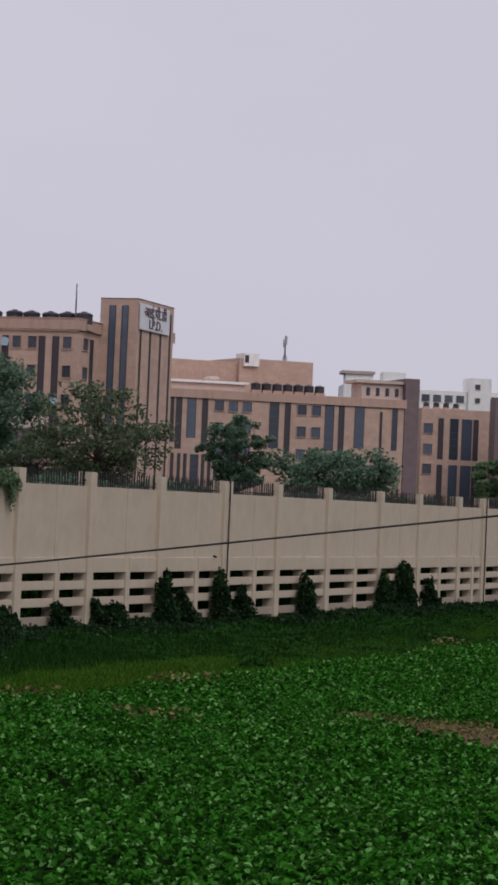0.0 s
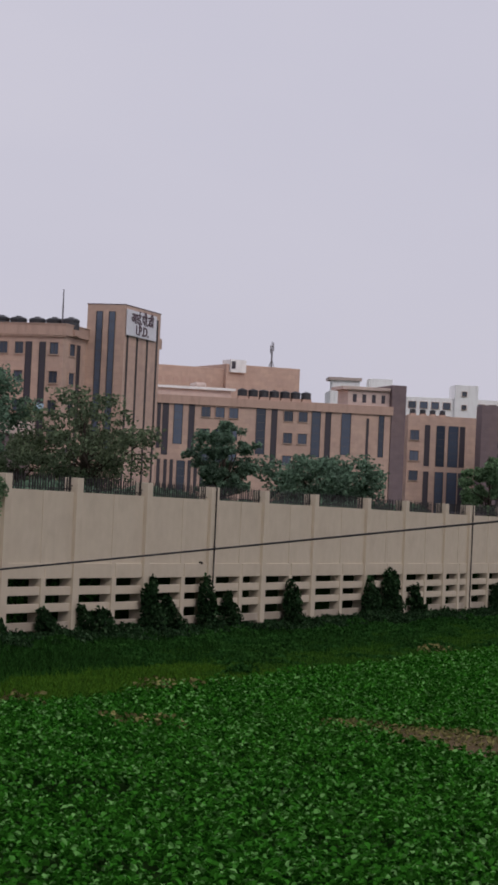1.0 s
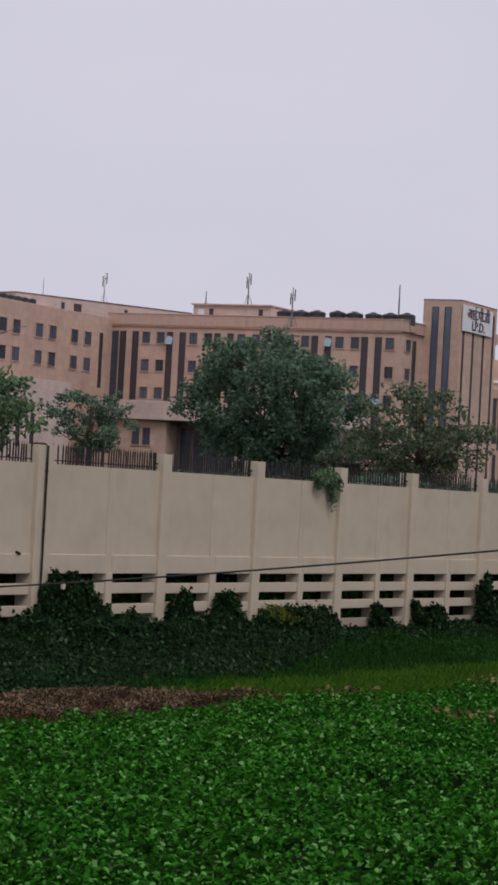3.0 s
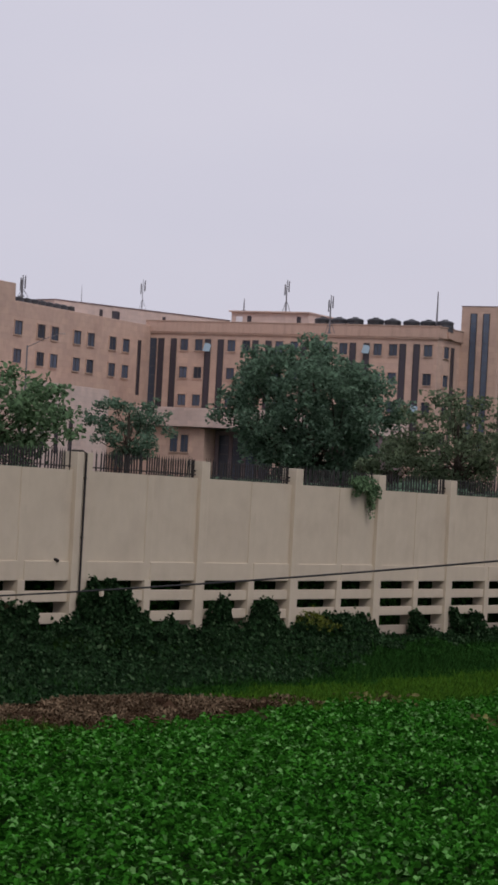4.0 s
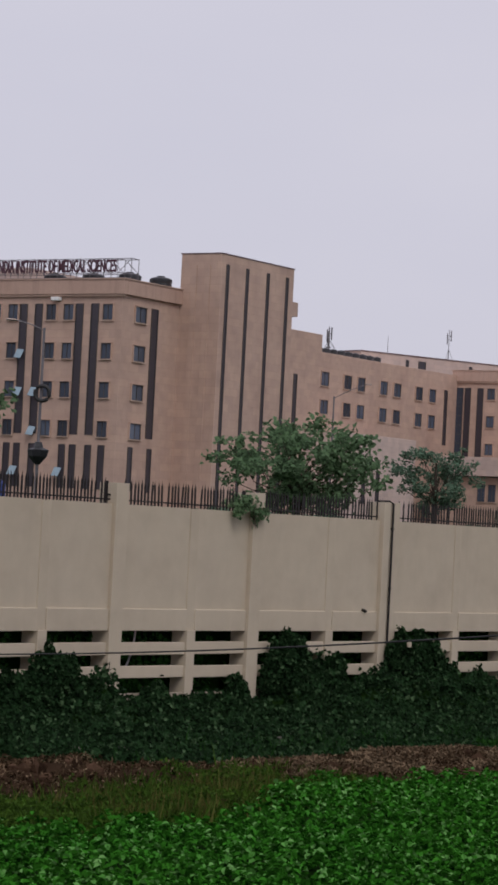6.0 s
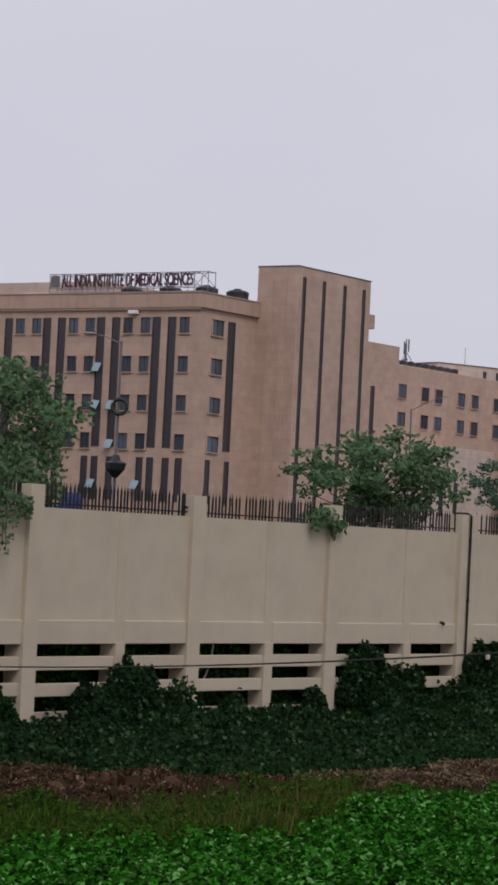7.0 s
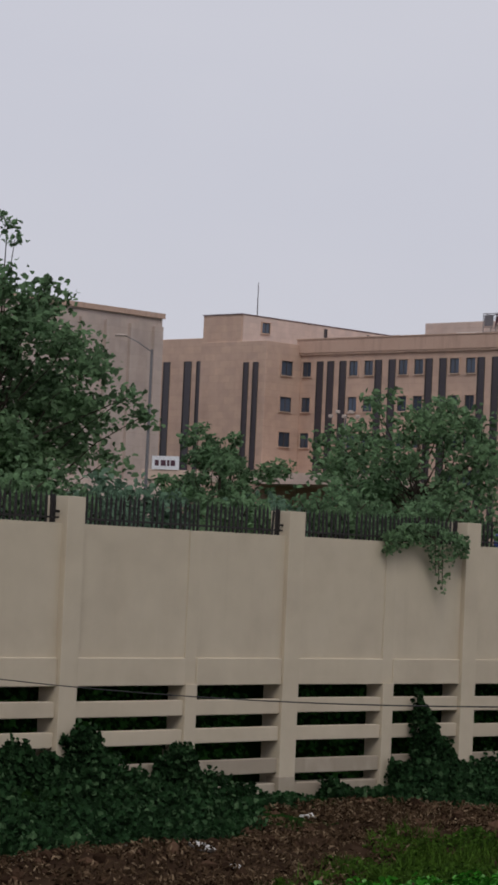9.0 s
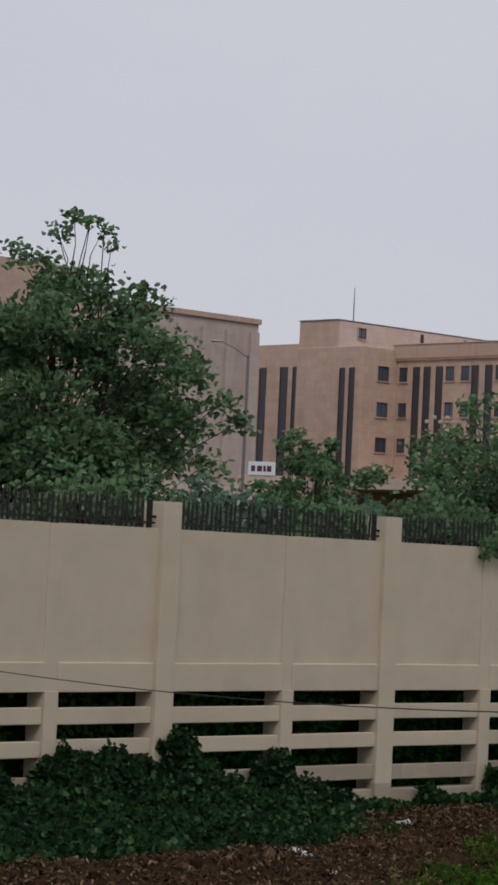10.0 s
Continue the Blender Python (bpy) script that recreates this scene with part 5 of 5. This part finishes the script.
# the crop: low broad-leaved plants
plants = []
step = 0.37
for i in range(-69, 267):
    for j in range(0, 129):
        s, d = i * step + rng.uniform(-0.18, 0.18), 6.6 + j * step + rng.uniform(-0.18, 0.18)
        p = sd(s, d)
        az, rho = math.degrees(math.atan2(p.x, p.y)), math.hypot(p.x, p.y)
        if not (-16 < az < 16 and 23 < rho < 95):
            continue
        edge = crop_d(s) + 0.35 * noise.noise((s * 0.6, 0, 4))
        if d < edge:
            continue
        if noise.noise((p.x * 0.16, p.y * 0.62, 8.0)) > 0.44:
            continue
        plants.append((p.x, p.y, 0.6 * noise.noise((p.x * 0.35, p.y * 0.35, 1.5)) + 0.8 * noise.noise((p.x * 0.22, p.y * 0.75, 5.5))))
P = np.array(plants)
along = (P[:, 0] - 10.4) * 0.56 - (P[:, 1] - 48.6) * 0.83
across = (P[:, 0] - 10.4) * 0.83 + (P[:, 1] - 48.6) * 0.56
bare = ((along > -1.5) & (along < 6) & (np.abs(across) < (1.0 + 0.33 * along) * (1 + 0.35 * np.sin(P[:, 0] * 2.1) * np.sin(P[:, 1] * 1.7)))) | (np.hypot((P[:, 0] - 18.1) / 1.5, (P[:, 1] - 76.8) / 1.2) < 1)
P = P[~bare]
k = 40
pos = np.repeat(P, k, 0)
a = rng.uniform(0, math.tau, len(pos))
q = np.sqrt(rng.uniform(0, 1, len(pos))) * 0.23
crest = np.repeat(0.30 + 0.13 * P[:, 2] + rng.uniform(-0.06, 0.06, len(P)), k)
hgt = crest - (q / 0.23) ** 2 * 0.20 + rng.uniform(-0.10, 0.05, len(pos))
xyz = np.stack([pos[:, 0] + np.cos(a) * q, pos[:, 1] + np.sin(a) * q, np.maximum(hgt, 0.03)], 1)
out_ = (q / 0.23)[:, None]
nrm = np.stack([np.cos(a), np.sin(a), np.full(len(a), 0.0)], 1) * out_ * 0.7 + np.array([0, 0, 1.25]) + rng.normal(size=(len(a), 3)) * 0.46
tagged(part("bean_crop", leaves_mesh("bean_crop", xyz, nrm, rng.uniform(0.055, 0.115, len(xyz)), M_LEAF_CROP, rng, 0.95, 0.55), None), "dense low field crop with broad bright green leaves", "crop", kind="stuff")

# bare dry furrow at the far side of the crop
bm = bmesh.new()
grid = {}
for i in range(16):
    for j in range(7):
        al, ac = -1.6 + i * 0.5, (j - 3) / 3 * (0.8 + 0.15 * i)
        x, y = 10.4 + al * 0.56 + ac * 0.83, 48.6 - al * 0.83 + ac * 0.56
        grid[i, j] = bm.verts.new((x, y, (0.10 + 0.06 * noise.noise((x * 3, y * 3, 0))) if 0 < i < 15 and 0 < j < 6 else -0.05))
for i in range(15):
    for j in range(6):
        bm.faces.new((grid[i, j], grid[i + 1, j], grid[i + 1, j + 1], grid[i, j + 1]))
tagged(part("bare_furrow", bm, M_DRYEARTH), "bare furrow of dry pale earth in the crop", "bare earth", kind="structure")

n = 1500
al = rng.uniform(-1.4, 6.0, n)
ac = rng.normal(size=n) * (0.45 + 0.16 * (al + 1.5))
pos = np.stack([10.4 + al * 0.56 + ac * 0.83, 48.6 - al * 0.83 + ac * 0.56, rng.uniform(0.10, 0.20, n)], 1)
nrm = rng.normal(size=(n, 3)) * 0.6 + np.array([0, -0.2, 0.7])
tagged(part("furrow_litter", leaves_mesh("furrow_litter", pos, nrm, rng.uniform(0.05, 0.12, n), M_WITHERED, rng, 0.6), None), "dry leaves and stalks in a bare furrow", "leaf litter", kind="stuff")

# yellowed patches in the crop
n = 300
c = np.array([(7.8, 56.8), (7.0, 56.2), (5.85, 45.9), (5.35, 46.1), (2.9, 50.1), (18.0, 76.6), (3.6, 50.6)])[rng.integers(0, 7, n)]
pos = np.concatenate([c + rng.normal(size=(n, 2)) * np.array([0.27, 0.18]), rng.uniform(0.24, 0.46, (n, 1))], 1)
nrm = rng.normal(size=(n, 3)) * 0.5 + np.array([0, 0, 0.8])
tagged(part("withered_leaves", leaves_mesh("withered_leaves", pos, nrm, rng.uniform(0.07, 0.13, n), M_WITHERED, rng, 1.2), None), "withered brown leaves in patches of the crop", "leaves", kind="stuff")

# ---- street lamps behind the wall ----
def street_lamp(az, rho, top_te, arm_daz, arm_te, r=0.06, label="grey steel street lamp with one long arm"):
    p = polar(az, rho)
    top = EYE[2] + top_te * rho
    t = empty("street_lamp", Matrix.Translation(p), label, "street lamp", "street lamps")
    tip = polar(az + arm_daz, rho, EYE[2] + arm_te * rho) - p
    part("pole", tube(bmesh.new(), [(0, 0, -0.1), (0, 0, top * 0.5), (0, 0, top)], [r * 1.25, r, r * 0.75], 10), M_STEEL, t)
    part("arm", tube(bmesh.new(), [(0, 0, top - 0.1), Vector((0, 0, top)) * 0.5 + tip * 0.5, tip], r * 0.32, 8), M_STEEL, t)
    v = tip.normalized()
    bm = bmesh.new()
    box(bm, -0.34, -0.10, -0.035, 0.06, 0.10, 0.035, 0.025)
    h = part("lamp_head", bm, M_GREYSTONE, t)
    h.matrix_basis = Matrix.Translation(tip) @ Matrix.Rotation(math.atan2(-v.y, -v.x), 4, "Z")
    return t


lp = street_lamp(-11.05, 95, 0.0765, -0.66, 0.0790)
bm = bmesh.new()
tube(bm, [(0, 0, -0.42), (0, 0, -0.12), (0.02, 0, 0.12), (0, 0, 0.2), (0, 0, 0.42)], [0.09, 0.36, 0.42, 0.2, 0.13], 7)
o = part("junction_box", bm, M_BLACKTANK, lp)
o.location = (0.05, -0.2, EYE[2] + 0.0275 * 95)
bm = bmesh.new()
pts = [(0.28 * math.cos(k * math.tau / 16), -0.16, 0.28 * math.sin(k * math.tau / 16)) for k in range(17)]
tube(bm, pts, 0.07, 8)
o = part("cable_coil", bm, M_CABLE, lp)
o.location = (0.08, 0, EYE[2] + 0.0508 * 95)
street_lamp(-20.1, 88, 0.0815, -0.62, 0.0865)
street_lamp(-4.5, 150, 0.0557, 0.7, 0.061)
hm = street_lamp(-15.7, 130, 0.0585, 0.05, 0.0600, label="tall mast with a ring of floodlights")
for k in range(5):
    bm = bmesh.new()
    box(bm, -0.11, -0.08, -0.09, 0.11, 0.08, 0.09, 0.03)
    o = part("floodlight", bm, M_GREYSTONE, hm)
    o.location = (-0.7 + 0.35 * k, -0.3, EYE[2] + 0.0585 * 130 + 0.22 * (k % 2))

# ---- overhead cable ----
cu = bpy.data.curves.new("overhead_cable", "CURVE")
cu.dimensions = "3D"
cu.bevel_depth = 0.0075
cu.bevel_resolution = 2
CABLE = np.array([(-25.3, -0.0461), (-19.7, -0.0520), (-14.1, -0.0535), (-8.4, -0.0473), (-2.6, -0.0381), (3.2, -0.0250), (8.7, -0.0126), (14.2, 0.0018)])
sag = np.polyfit(CABLE[:, 0], CABLE[:, 1], 3)
sp = cu.splines.new("POLY")
sp.points.add(49)
for q, az in zip(sp.points, np.linspace(-33, 21, 50)):
    rho = 20.0 - 0.12 * az
    q.radius = 1.0 + 0.018 * min(0.0, az)
    q.co = (*polar(az, rho, EYE[2] + float(np.polyval(sag, az)) * rho), 1)
cu.materials.append(M_CABLE)
tagged(new("overhead_cable", cu), "thin black overhead cable sagging across the view", "cable")

# ---- small things ----
gate = empty("gate_canopy", Matrix.Translation(polar(-19.82, 120)) @ Matrix.Rotation(radians(-2), 4, "Z"), "white gate canopy with a small lettered board", "gate")
zc_ = EYE[2] + 0.0345 * 120
boxpart("slab", (-0.9, 0, zc_ - 0.45, 2.0, 3, zc_ + 0.02), M_LEDGE, gate, bevel=0.03)
for x in (-0.8, 1.7):
    boxpart("pillar", (x, 0.2, -0.1, x + 0.25, 0.5, zc_ - 0.45), M_STONE_PALE, gate)
sb = boxpart("board", (-0.35, -0.06, zc_ + 0.03, 1.0, 0.0, zc_ + 0.66), M_SIGNWHITE, gate)
bm = bmesh.new()
for x, w in ((-0.2, 0.2), (0.1, 0.25), (0.42, 0.12), (0.6, 0.22)):
    box(bm, x, -0.075, zc_ + 0.2, x + w, -0.062, zc_ + 0.47)
part("letter_bars", bm, M_SIGNRED, sb)


def litter(p, r, seed):
    rg = random.Random(seed)
    bm = bmesh.new()
    bmesh.ops.create_icosphere(bm, subdivisions=3, radius=r)
    for vv in bm.verts:
        vv.co = Vector((vv.co.x * 1.5, vv.co.y, vv.co.z * 0.7)) * (1 + 1.1 * noise.noise(vv.co * 9 + Vector((seed * 2.3, 0, 0))) + 0.5 * noise.noise(vv.co * 22))
    ob = part("plastic_bag", bm, M_LITTER)
    ob.matrix_world = Matrix.Translation(p) @ Matrix.Rotation(rg.uniform(0, 3), 4, "Z")
    return tagged(ob, "crumpled white plastic bag on bare earth", "litter", "litter")


for k, (s, d, r) in enumerate([(2.9, 2.9, 0.10), (2.75, 3.05, 0.06), (-2.8, 6.2, 0.085), (-3.0, 7.1, 0.05)]):
    litter(sd(s, d + wall_d(s), mound(s, d) + r * 0.6), r, k)
for k in range(14):
    s, d = rr_.uniform(-6, 16), rr_.uniform(3.8, 6.4)
    bm = bmesh.new()
    bmesh.ops.create_icosphere(bm, subdivisions=2, radius=rr_.uniform(0.05, 0.10))
    for vv in bm.verts:
        vv.co *= 1 + 0.35 * noise.noise(vv.co * 7 + Vector((k * 3.1, 0, 0)))
    ob = part("stone", bm, M_STONES)
    ob.location = sd(s, d + wall_d(s), (mound(s, d) if d > earth_d(s) else bank_z(s, d)) + 0.03)
    tagged(ob, "rough grey-brown stone lying on bare earth", "stone", "stones")
bm = bmesh.new()
tube(bm, [tuple(sd(15.9, wall_d(15.9) - 0.30, 1.05)), tuple(sd(16.2, wall_d(16.2) - 0.30, 1.55)), tuple(sd(16.25, wall_d(16.25) - 0.28, 1.99))], [0.022, 0.022, 0.018], 6)
tagged(part("leaning_stick", bm, M_LITTER), "bent pale stick leaning behind the wall slats", "stick")
box_ = boxpart("meter_box", (-0.055, -0.04, 1.66, 0.055, 0.04, 1.82), M_CREAM, None, bevel=0.015)
box_.matrix_world = Matrix(((WS.x, WD.x, 0, sd(25.35, wall_d(25.35) + 0.55).x), (WS.y, WD.y, 0, sd(25.35, wall_d(25.35) + 0.55).y), (0, 0, 1, 0), (0, 0, 0, 1)))
tagged(box_, "small pale box among creepers on the wall", "box")
tarp = boxpart("covered_stack", (-0.28, -0.3, -0.05, 0.28, 0.3, EYE[2] + 0.0165 * 58), M_BLUE, None, bevel=0.1)
tarp.matrix_world = Matrix.Translation(polar(-12.0, 58)) @ Matrix.Rotation(radians(10), 4, "Z")
tagged(tarp, "tall stack under a blue tarpaulin behind the fence", "tarpaulin")
